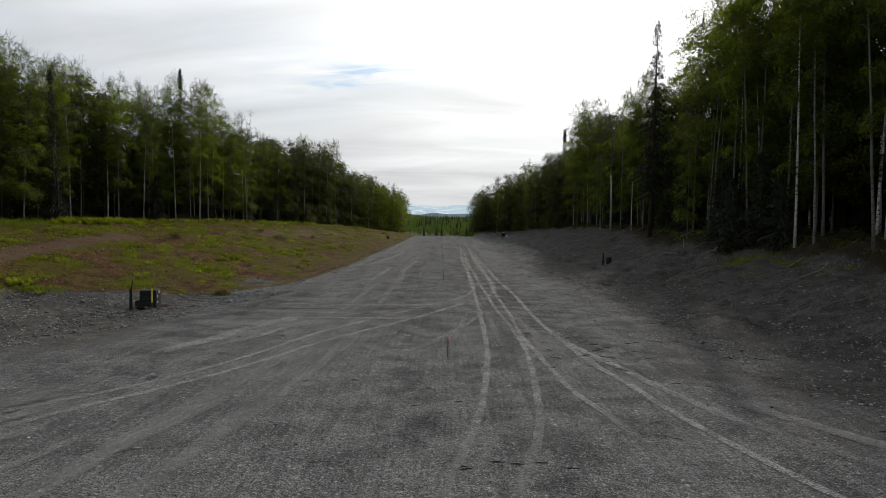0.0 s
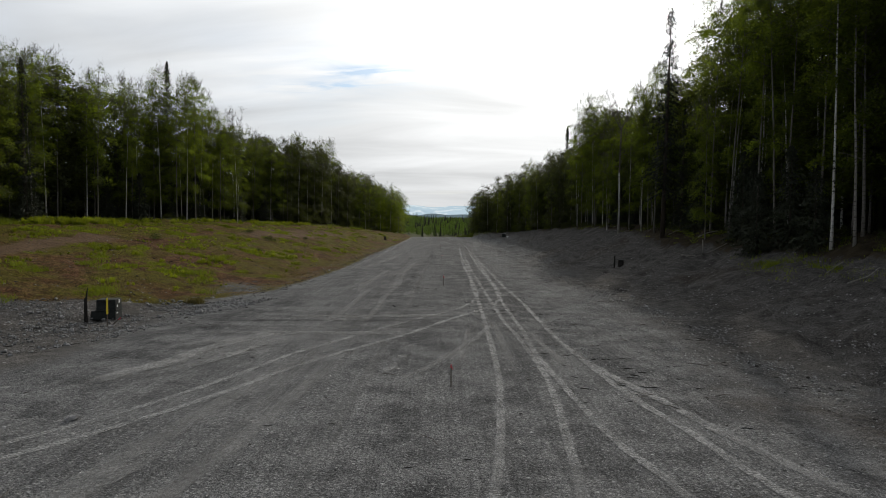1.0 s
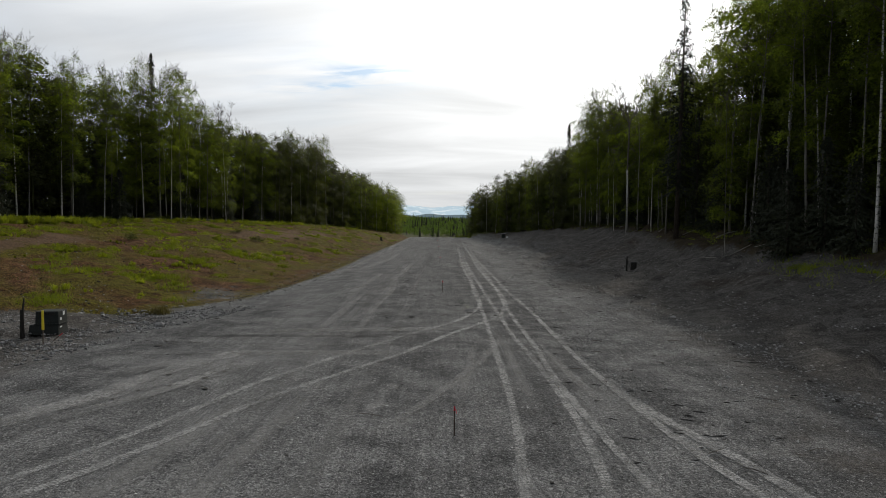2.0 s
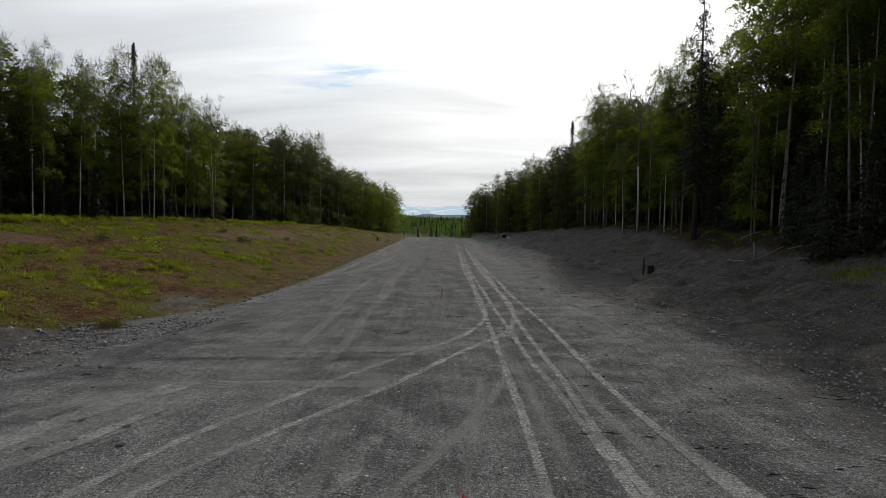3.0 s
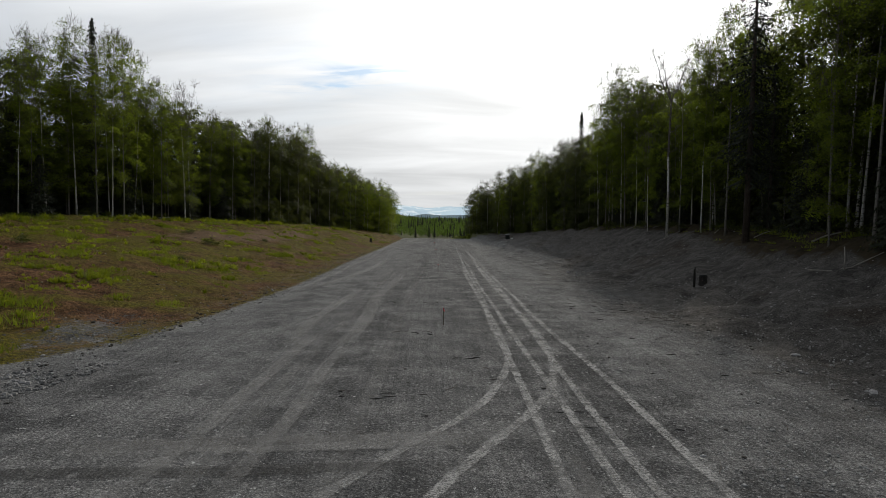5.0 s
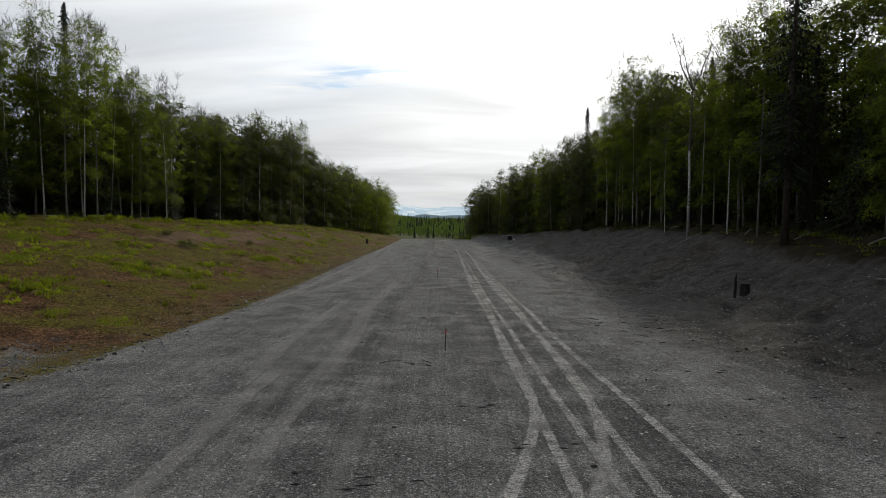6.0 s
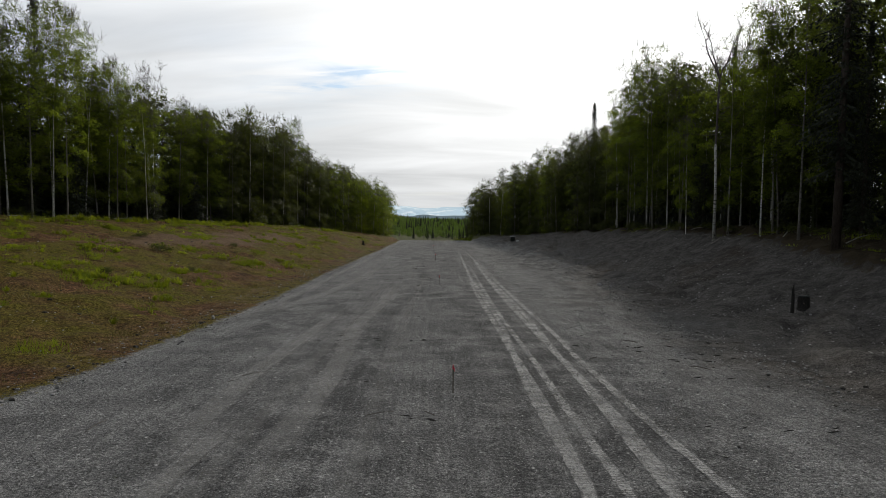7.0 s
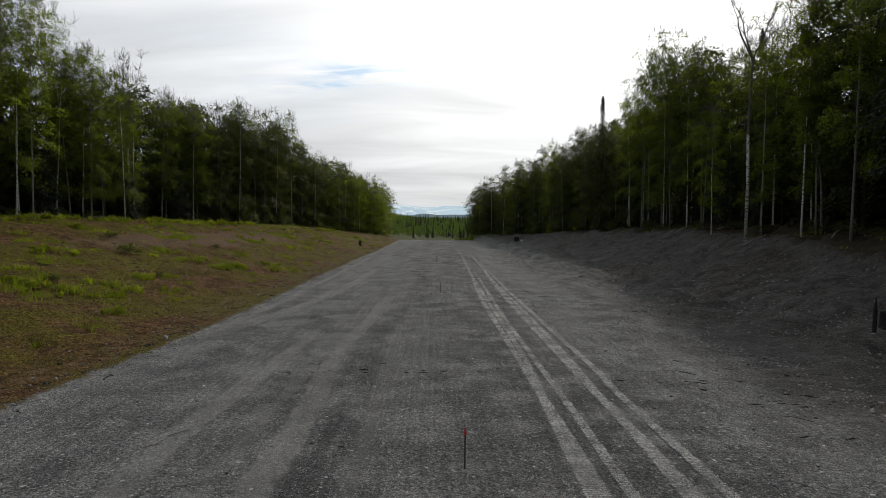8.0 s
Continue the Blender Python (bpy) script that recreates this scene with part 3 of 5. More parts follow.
PALE = "pale dusty wheel track pressed into grey gravel"
track([(2.5, 110), (2.3, 80), (1.75, 57.5), (1.72, 42.7), (1.73, 36.7), (1.61, 32.7), (1.3, 30.8), (0.84, 29.06), (0.24, 27.65), (-0.76, 26.1), (-1.48, 24.9), (-2.53, 23.1), (-3.4, 21.3), (-4.3, 19.4), (-5.2, 16.8), (-6.3, 14.4), (-7.34, 12.8), (-8.05, 11.94), (-8.7, 11.2), (-11, 9.0)], 0.27, MAT_TRACK, PALE, 0.0084, (40, 5))
track([(3.4, 110), (3.3, 80), (2.85, 57.6), (2.85, 42.8), (2.9, 36.7), (2.78, 33.2), (2.38, 30.5), (1.96, 29), (1.28, 27.5), (0.19, 25.5), (-1.18, 22.7), (-2.21, 21.0), (-3.0, 19.6), (-3.8, 18.1), (-5.0, 15.3), (-6.2, 13.2), (-7.5, 11.3), (-8.1, 10.3), (-10.5, 8)], 0.27, MAT_TRACK, PALE, 0.0098, (40, 5))
track([(2.4, 92), (1.98, 64), (1.9, 46), (1.60, 38), (1.59, 32.4), (1.45, 25.7), (1.36, 21.7), (1.3, 19.2), (1.16, 16.4), (0.85, 13), (0.58, 11), (0.25, 9.3), (-0.08, 7.8), (-0.8, 5.5), (-1.6, 3.6)], 0.23, MAT_TRACK, PALE, 0.0112, (34, 11))
track([(2.75, 92), (2.4, 70), (2.1, 50), (2.12, 41), (2.1, 36.9), (2.11, 34.8), (2.14, 28.3), (2.15, 25), (2.3, 22), (2.36, 18), (2.27, 15.8), (1.95, 12.6), (1.77, 11), (1.41, 9.3), (0.93, 7.7), (0.1, 5.6), (-0.5, 4.2)], 0.23, MAT_TRACK, PALE, 0.0126, (34, 11))
track([(3.3, 92), (3.0, 63), (3.05, 55.8), (3.0, 45), (2.88, 41), (2.83, 37.9), (2.67, 32.5), (2.59, 27), (2.6, 23.2), (2.52, 21.3), (2.5, 19), (2.75, 13.5), (3.05, 11.6), (3.3, 10.2), (3.6, 8.6)], 0.23, MAT_TRACK, PALE, 0.0140, (34, 4))
track([(3.6, 92), (3.3, 63), (3.3, 51.7), (3.38, 43.9), (3.3, 40.7), (3.33, 38), (3.35, 36), (3.52, 30.5), (3.51, 25.8), (3.5, 22.7), (3.56, 20.4), (3.82, 15.8), (4.2, 13.5), (4.43, 11.6), (4.81, 9.8), (5.15, 8.5), (5.41, 7.7), (6.3, 5.6)], 0.25, MAT_TRACK, PALE, 0.0154, (34, 3))
track([(3.55, 21), (3.8, 17.9), (4.46, 14.9), (4.83, 13.1), (5.45, 11.1), (6.04, 10), (6.65, 9), (8, 7.2)], 0.34, MAT_TRACK, PALE, 0.0168, (4, 9))
SM = "faint pale dust smear on dark grey gravel"
track([(-5.0, 23.0), (-5.55, 22.0), (-5.9, 20.95), (-6.3, 19.9), (-6.8, 19.1), (-7.3, 18), (-8.4, 16.4)], 0.9, MAT_SMEAR, SM, 0.0182, (1.5, 2))
track([(-4.6, 22.0), (-5.4, 20.2), (-6.6, 18), (-7.8, 16.2)], 0.5, MAT_SMEAR, SM, 0.0196, (1.5, 2))
track([(-3.9, 20), (-4.6, 15), (-5.3, 11), (-5.8, 7.5), (-6.2, 5)], 0.6, MAT_SMEAR, SM, 0.0075, (3, 3))
track([(-2.8, 20), (-3.4, 14), (-4.2, 9), (-4.7, 5.5)], 0.5, MAT_SMEAR, SM, 0.0095, (3, 3))
track([(-9.2, 9.2), (-8.4, 10.6), (-8.07, 11.4), (-7.83, 12.7), (-7.5, 13.9)], 0.55, MAT_SMEAR, SM, 0.0262, (1, 2))
track([(-6.9, 7.8), (-6.69, 8.45), (-6.5, 8.95), (-6.4, 9.5), (-6.2, 10.4)], 0.32, MAT_SMEAR, SM, 0.0268, (0.6, 0.8))
track([(-5.7, 7.0), (-5.6, 7.6), (-5.48, 8.25), (-5.37, 8.95), (-5.2, 9.7), (-4.93, 10.3)], 0.26, MAT_SMEAR, SM, 0.0274, (0.5, 1))
track([(-5.5, 9.0), (-5.28, 10.0), (-5.0, 10.8), (-4.6, 12.4)], 0.45, MAT_SMEAR, SM, 0.0280, (0.6, 1))
track([(-8.0, 9.2), (-7.6, 9.75), (-7.2, 10.5)], 0.4, MAT_SMEAR, SM, 0.0286, (0.5, 0.8))
track([(-7.6, 13.5), (-8.6, 12.2), (-10, 10.6)], 1.0, MAT_SMEAR, SM, 0.0245, (1.5, 2))
track([(5.6, 13.0), (6.4, 11.4), (7.4, 9.6), (8.2, 8)], 0.5, MAT_SMEAR, SM, 0.0255, (2, 2))
track([(1.75, 26.5), (1.72, 21), (1.66, 16.5)], 0.3, MAT_SMEAR, SM, 0.0115, (2, 3))
track([(0.9, 24.5), (0.5, 20.5), (0.0, 16.5)], 0.28, MAT_SMEAR, SM, 0.0125, (2, 3))
track([(2.75, 24.0), (2.95, 20), (3.2, 16.5)], 0.28, MAT_SMEAR, SM, 0.0135, (2, 3))
track([(-6.5, 25.9), (-2.5, 26.3), (1.0, 26.5)], 0.9, MAT_SMEAR, SM, 0.0145, (2, 1.5))
track([(-7.0, 22.4), (-3.5, 22.7), (-0.5, 22.8)], 0.8, MAT_SMEAR, SM, 0.0150, (2, 1.5))
track([(-5.3, 23.2), (-5.65, 22.5), (-6.4, 21.2), (-6.8, 20.3), (-7.3, 18.4), (-8.3, 16.2)], 0.75, MAT_DUST, SM, 0.0240, (1.0, 1.2))
track([(-5.1, 21.6), (-5.4, 20.9), (-5.9, 19.3), (-6.4, 17.8)], 0.40, MAT_DUST, SM, 0.0300, (0.8, 1.0))
track([(-6.6, 21.9), (-7.2, 20.9), (-8.0, 19.9)], 0.9, MAT_SMEAR, SM, 0.0292, (0.8, 1.0))
track([(-3.7, 36), (-3.94, 33.7), (-4.04, 29.9), (-4.12, 27.4), (-4.22, 25.7), (-4.4, 23.5)], 0.45, MAT_SMEAR, SM, 0.0210, (2, 2))
track([(-2.7, 34), (-2.87, 31.2), (-2.85, 27.4), (-2.98, 25.6), (-3.1, 24)], 0.42, MAT_SMEAR, SM, 0.0224, (2, 2))
for pts in (((-1.0, 21.2), (-1.06, 20.4)), ((-1.18, 19.7), (-1.26, 19.0)), ((-1.38, 18.5), (-1.58, 17.2))):
    track(list(pts), 0.34, MAT_DUST, SM, 0.0085, (0.25, 0.4))
track([(1.7, 25.0), (1.08, 22.4), (-0.1, 19.1), (-1.3, 16.3)], 0.3, MAT_SMEAR, SM, 0.0070, (0.4, 1))
track([(-4.3, 76), (-4.5, 70), (-4.8, 61), (-5.6, 53.6), (-6.3, 50), (-7.0, 46)], 0.9, MAT_SMEAR, SM, 0.0084, (6, 4))
track([(-2.2, 60), (-2.6, 50), (-2.94, 45), (-2.7, 38.5), (-2.9, 33)], 0.7, MAT_SMEAR, SM, 0.0098, (6, 3))
track([(-3.9, 50), (-4.2, 44), (-4.5, 38), (-4.3, 33)], 0.6, MAT_SMEAR, SM, 0.0112, (5, 3))
for k, (y0, x0, x1) in enumerate(((25.2, -8.6, 0.6), (23.9, -9.5, 1.6), (26.4, -6.0, -0.6), (22.6, -9.8, -2.4))):
    track([(x0, y0 - 0.4), ((x0 + x1) / 2, y0), (x1, y0 + 0.25)], 0.5, MAT_DARK_TRACK if k % 2 == 0 else MAT_FAINT, "faint rut across the gravel strip", 0.010 + 0.0016 * k, (2, 2))
track([(-7.5, 44), (-7.0, 50), (-6.7, 58), (-6.3, 74), (-5.9, 95)], 0.7, MAT_SMEAR, SM, 0.0126, (5, 10))
for k, x0 in enumerate((-1.4, -3.3)):
    track([(x0 + 0.5, 70), (x0, 45), (x0 - 0.3, 25), (x0 - 0.9 + 0.3 * k, 8)], 0.4, MAT_FAINT, "faint old wheel rut on the gravel strip", 0.012 + 0.0016 * k, (12, 6))


# ------------------------------------------------------------------ trees
def rand_unit(rng, n):
    v = rng.normal(size=(n, 3))
    return v / np.linalg.norm(v, axis=1)[:, None]


def leaf_cloud(geo, rng, centres, spread, count, size):
    """count leaves round each centre."""
    c = np.repeat(np.array(centres), count, 0)
    c = c + rng.normal(size=c.shape) * np.array(spread)
    a = rand_unit(rng, len(c))
    a[:, 2] -= 0.35
    a /= np.linalg.norm(a, axis=1)[:, None]
    b = np.cross(a, rand_unit(rng, len(c)))
    b /= np.linalg.norm(b, axis=1)[:, None] + 1e-9
    s = size * rng.uniform(0.6, 1.25, (len(c), 1))
    geo.leaves(c, a * s * 0.5, b * s * 0.42)


def unit(v):
    return v / (np.linalg.norm(v, axis=1)[:, None] + 1e-9)


def leaf_sprays(geo, rng, centres, ways, counts, size, ext):
    """Hanging sprays of leaves: round each centre a drooping plate of leaves that face much the same way."""
    c, w = np.array(centres), unit(np.array(ways))
    n = unit(w * 0.55 + np.array([0, 0, 0.75]) + rng.normal(0, 0.38, c.shape))
    t1 = unit(w - (w * n).sum(1)[:, None] * n + 1e-4)
    t2 = np.cross(n, t1)
    k = rng.uniform(0.65, 1.3, len(c))
    idx = np.repeat(np.arange(len(c)), counts)
    m = len(idx)
    u, v, h = rng.normal(0, 0.5, (m, 1)), rng.normal(0, 0.5, (m, 1)), rng.normal(0, 0.5, (m, 1))
    kk = k[idx][:, None]
    p = c[idx] + (t1[idx] * u * ext[0] + t2[idx] * v * ext[1] + n[idx] * h * ext[2]) * kk
    p[:, 2] -= (ext[0] * 0.42 * kk * (u * u + 0.7 * v * v))[:, 0]
    nn = unit(n[idx] + rng.normal(0, 0.36, (m, 3)))
    a = rand_unit(rng, m) + [0, 0, -0.4]
    a = unit(a - (a * nn).sum(1)[:, None] * nn)
    b = np.cross(nn, a)
    s = size * rng.uniform(0.6, 1.25, (m, 1))
    geo.leaves(p, a * s * 0.55, b * s * 0.40)


def make_birch(seed, H, crown_from, radius, per, leaf=0.118, bare=0.25, lean=0.03, limbs=30, shade_leaf=False, ext=(0.62, 0.50, 0.20), sprays=4, fine=True):
    """A slender birch: white stem, rising limbs, hanging leaf sprays and a thin twiggy top."""
    rng = np.random.default_rng(seed)
    tree = thing("birch_tree", "tall slender birch with white bark and fresh green leaves", "tree", "birches beside the strip")
    stem = Geo()
    n = 14
    ang = rng.uniform(0, 6.28)
    wob = rng.normal(0, 0.10, (n, 2)).cumsum(0) * 0.35
    pts = [(math.cos(ang) * lean * H * (i / n) ** 1.3 + wob[i][0] * i / n, math.sin(ang) * lean * H * (i / n) ** 1.3 + wob[i][1] * i / n, H * i / (n - 1)) for i in range(n)]
    pts[0] = (0, 0, -0.35)
    r0 = 0.0048 * H * rng.uniform(0.85, 1.15)
    rad = [r0 * (1.35 if i == 0 else 1) * (1 - 0.93 * (i / (n - 1)) ** 0.9) for i in range(n)]
    stem.tube(pts, rad, 8)
    P = np.array(pts)

    def on_stem(h):
        return np.array([np.interp(h, P[:, 2], P[:, k]) for k in range(3)])
    br = Geo()
    centres, ways, counts = [], [], []
    lobe, tops = rng.uniform(0, 6.28, 3), []
    for i in range(limbs):
        g = ((i + rng.uniform(0, 1)) / limbs) ** 0.95
        f = crown_from + (0.93 - crown_from) * g
        if i % 7 == 6:
            f, g = crown_from * rng.uniform(0.55, 1.0), 0.0
        az = i * 2.39996 + rng.uniform(-0.6, 0.6)
        lump = 1 + 0.28 * math.sin(az * 2 + lobe[0] + 4 * g) + 0.2 * math.sin(9 * g + lobe[1])
        prof = radius * (0.42 + 0.72 * math.sin(math.pi * min(1, 0.12 + 0.68 * g))) * lump * rng.uniform(0.7, 1.15)
        up = rng.uniform(0.35, 0.8) + 1.1 * g
        p0 = on_stem(f * H)
        d = np.array([math.cos(az), math.sin(az), up])
        d /= np.linalg.norm(d)
        flat = np.array([math.cos(az), math.sin(az), 0])
        p1 = p0 + d * prof * 0.55
        p2 = p0 + d * prof * 0.92 + np.array([0, 0, -0.08 * prof])
        p3 = p2 + (flat * 0.34 - np.array([0, 0, 0.16 * (1 - g)])) * prof
        rb = max(0.010, r0 * 0.30 * (1 - 0.8 * g))
        br.tube([p0, p1, p2, p3], [rb, rb * 0.7, rb * 0.45, 0.006], 4, cap=False)
        thin = 1.0 - 0.70 * min(1.0, max(0.0, (g - (1 - 1.5 * bare)) / (1.5 * bare)))
        tops += [p1, p2, p3] if g > 1 - 1.7 * bare else []
        for t in np.linspace(0.35, 1.0, sprays):
            q = (p0 + (p1 - p0) * t / 0.4) if t < 0.4 else (p1 + (p2 - p1) * (t - 0.4) / 0.35 if t < 0.75 else p2 + (p3 - p2) * (t - 0.75) / 0.25)
            side = np.array([-math.sin(az), math.cos(az), 0]) * rng.normal(0, 0.24) * prof
            e = q + side + np.array([0, 0, rng.uniform(-0.55, 0.15) * (1 - 0.6 * g)])
            if fine:
                br.tube([q, e], [0.008, 0.004], 3, cap=False)
            centres.append(e)
            ways.append(flat + side * 0.4)
            counts.append(max(2, int(per * thin * rng.uniform(0.5, 1.4))))
    if fine:
        for q in tops:
            for _ in range(4):
                e = q + np.array([rng.normal(0, 0.22), rng.normal(0, 0.22), rng.uniform(0.3, 0.95)])
                mid = (q + e) / 2 + rng.normal(0, 0.06, 3)
                br.tube([q, mid, e], [0.010, 0.008, 0.005], 3, cap=False)
                br.tube([mid, mid + rng.normal(0, 0.16, 3) + [0, 0, 0.36]], [0.008, 0.004], 3, cap=False)
    cr = Geo()
    leaf_sprays(cr, rng, centres, ways, counts, leaf, ext)
    part("trunk", stem, MAT_BARK, tree, smooth=True)
    tagged(part("twigwork", br, MAT_TWIG, tree), kind="stuff")
    # some crowns take the leaf copy that is coloured as if in shade
    tagged(part("crown", cr, MAT_LEAF_SHADE if shade_leaf else MAT_LEAF, tree), kind="stuff")
    return tree


def make_spruce(seed, H, radius, whorls, clear=0.06, label="", ragged=0.25, per=8):
    """A dark spruce: straight stem, whorls of drooping boughs with hanging sprays."""
    rng = np.random.default_rng(seed)
    tree = thing("spruce_tree", label or "dark narrow spruce with drooping boughs among the birches", "tree", "spruces beside the strip")
    stem = Geo()
    stem.tube([(0, 0, -0.3), (0, 0, H * 0.5), (0.02, 0.01, H)], [0.011 * H, 0.007 * H, 0.01], 7)
    cr = Geo()
    n = whorls * per
    for w in range(n):
        f = clear + (0.99 - clear) * ((w + rng.uniform(0, 1)) / n) ** 1.12
        if rng.uniform() < ragged * 0.5 * math.sin(f * 23 + seed) ** 2:
            continue
        z = f * H
        L = (radius * (1 - f) ** 0.72 * (0.8 + 0.2 * math.sin(f * 31 + seed)) + 0.12) * rng.uniform(0.55, 1.2)
        az = w * 2.39996 + rng.uniform(-0.4, 0.4)
        d, s = np.array([math.cos(az), math.sin(az), 0]), np.array([-math.sin(az), math.cos(az), 0])
        drop = rng.uniform(0.25, 0.6) * (1.1 - 0.5 * f)
        p0, p2 = np.array([0, 0, z]), d * L + [0, 0, z - L * drop]
        p1 = d * L * 0.5 + [0, 0, z - L * drop * 0.65]
        wdt = 0.03 + 0.03 * L
        b = len(cr.v)
        cr.v += [tuple(p0), tuple(p1 + s * wdt), tuple(p1 - s * wdt), tuple(p2)]
        cr.f += [(b, b + 1, b + 3), (b, b + 3, b + 2)]
        m = max(8, int(32 * L))
        t = rng.uniform(0.10, 1.08, m)[:, None]
        c = p0 * (1 - t) + p2 * t + s * rng.normal(0, 0.10 + 0.12 * L, (m, 1))
        c[:, 2] -= rng.uniform(0.0, 0.20, m)
        a = np.tile(d * 0.45, (m, 1)) + rng.normal(0, 0.35, (m, 3)) + [0, 0, -0.7]
        a /= np.linalg.norm(a, axis=1)[:, None]
        bb = np.cross(a, rand_unit(rng, m))
        sz = rng.uniform(0.06, 0.15, (m, 1))
        cr.leaves(c, a * sz, bb * sz * 0.42)
    if radius < 1.6:
        # the cone-laden club at the very top
        m = 300
        t = rng.uniform(0, 1, m)
        az, rr = rng.uniform(0, 6.28, m), (0.07 + 0.27 * (1 - t) ** 0.8 * (0.75 + 0.25 * np.sin(t * 26))) * rng.uniform(0.3, 1.0, m)
        c = np.stack([rr * np.cos(az), rr * np.sin(az), H * (0.87 + 0.13 * t)], 1)
        a = unit(rng.normal(0, 0.5, (m, 3)) - [0, 0, 0.6])
        cr.leaves(c, a * 0.13, np.cross(a, rand_unit(rng, m)) * 0.07)
    part("trunk", stem, MAT_SPRUCE_BARK, tree, smooth=True)
    tagged(part("crown", cr, MAT_NEEDLE, tree), kind="stuff")
    return tree


def make_snag(seed, H, fork=True):
    """A leafless birch with forked bare limbs."""
    rng = np.random.default_rng(seed)
    tree = thing("bare_tree", "leafless birch with pale stem and forked bare limbs", "tree", "bare trees beside the strip")
    stem, br = Geo(), Geo()
    k = 0.76 if fork else 0.60
    stem.tube([(0, 0, -0.3), (0.05, 0.02, H * 0.25), (0.0, 0.08, H * 0.45)], [0.12, 0.095, 0.08], 8)
    br.tube([(0.0, 0.08, H * 0.44), (0.05, 0.04, H * 0.6), (0.12, 0.0, H * k)], [0.079, 0.073, 0.066], 8)
    heads = [(-2.1, 0.3), (1.2, -0.2), (-0.3, 0.9)] if fork else [(-1.0, 0.3), (0.9, -0.3), (-0.2, 0.2), (0.4, 0.9), (-0.5, -0.8)]
    for (dx, dy) in heads:
        p = [np.array([0.12, 0.0, H * k - 0.1])]
        for j in range(6):
            p.append(p[-1] + np.array([dx / 6, dy / 6, H * (1 - k) / 6]) + rng.normal(0, 0.09, 3))
        br.tube(p, [0.065, 0.055, 0.045, 0.035, 0.026, 0.017, 0.007] if fork else [0.045, 0.037, 0.03, 0.024, 0.018, 0.012, 0.006], 6)
        for q in p[1:]:
            for _ in range(5):
                az = rng.uniform(0, 6.28)
                e = q + np.array([math.cos(az), math.sin(az), rng.uniform(0.6, 1.6)]) * rng.uniform(0.3, 0.8)
                mid = (q + e) / 2 + rng.normal(0, 0.12, 3)
                br.tube([q, mid, e], [0.014, 0.010, 0.004], 4, cap=False)
                for _ in range(3):
                    e2 = mid + rng.normal(0, 0.22, 3) + [0, 0, 0.3]
                    br.tube([mid, e2], [0.009, 0.004], 3, cap=False)
    for _ in range(14):
        h = rng.uniform(0.35, k) * H
        az = rng.uniform(0, 6.28)
        q = np.array([0.05, 0.03, h])
        e = q + np.array([math.cos(az), math.sin(az), rng.uniform(0.1, 0.7)]) * rng.uniform(0.5, 1.6)
        br.tube([q, (q + e) / 2 + rng.normal(0, 0.1, 3), e], [0.022, 0.014, 0.005], 4, cap=False)
    part("trunk", stem, MAT_BARK, tree, smooth=True)
    tagged(part("twigwork", br, MAT_TWIG, tree), kind="stuff")
    return tree


def make_shrub(seed, R, n, material):
    rng = np.random.default_rng(seed)
    ob = thing("shrub", "low leafy shrub at the edge of the woods", "shrub", "shrubs under the trees")
    br, cr, tips = Geo(), Geo(), []
    for i in range(12):
        az, el = rng.uniform(0, 6.28), rng.uniform(0.4, 1.3)
        d = np.array([math.cos(az) * math.cos(el), math.sin(az) * math.cos(el), math.sin(el)])
        e = d * R * rng.uniform(0.6, 1.1)
        br.tube([(0, 0, -0.1), e * 0.5 + rng.normal(0, 0.04, 3), e], [0.016, 0.011, 0.004], 3, cap=False)
        tips += [e, e * 0.7, e * 0.85]
    leaf_cloud(cr, rng, tips, (0.16 * R, 0.16 * R, 0.13 * R), max(1, n // len(tips)), 0.13)
    cr.v = [(x, y, max(z, 0.02)) for x, y, z in cr.v]
    tagged(part("twigwork", br, MAT_TWIG, ob), kind="stuff")
    tagged(part("foliage", cr, material, ob), kind="stuff")
    return ob


USED = set()


def plant(proto, x, y, scale=(1, 1, 1), turn=0.0, tilt=(0.0, 0.0), label=""):
    """Sets a prototype, or a copy of it, on the ground."""
    m = Matrix.LocRotScale((x, y, ground_z(x, y) - 0.05), Euler((tilt[0], tilt[1], turn)), scale)
    if proto.name in USED:
        ob = copy_thing(proto, m @ Matrix.Diagonal([1 / q for q in proto.scale] + [1]))
    else:
        USED.add(proto.name)
        proto.matrix_basis = m
        ob = proto
    if label:
        tagged(ob, label)
    return ob


# prototypes, all of about 16 m
BIRCH = [make_birch(11, 16, 0.34, 2.0, 100, limbs=34), make_birch(12, 16, 0.46, 1.7, 100, bare=0.32, lean=0.04, limbs=28),
         make_birch(13, 16, 0.28, 2.1, 100, bare=0.2, limbs=38), make_birch(14, 16, 0.50, 1.6, 96, bare=0.38, limbs=26),
         make_birch(15, 16, 0.38, 1.9, 100, bare=0.28, lean=0.05, limbs=32), make_birch(16, 16, 0.24, 2.2, 100, bare=0.2, limbs=38),
         make_birch(17, 16, 0.62, 1.6, 96, bare=0.2, limbs=24), make_birch(18, 16, 0.56, 1.7, 96, bare=0.24, lean=0.04, limbs=26)]
BUSHY = [make_birch(21, 14, 0.24, 2.1, 100, bare=0.22, limbs=38), make_birch(22, 14, 0.30, 1.9, 100, bare=0.26, limbs=34)]
FAR = dict(leaf=0.20, ext=(0.80, 0.68, 0.30), sprays=4)
DISTANT = [make_birch(23, 16, 0.06, 2.2, 66, bare=0.18, limbs=34, **FAR), make_birch(24, 16, 0.08, 2.0, 64, bare=0.22, limbs=32, shade_leaf=True, **FAR),
           make_birch(25, 16, 0.04, 2.3, 66, bare=0.16, limbs=36, **FAR)]
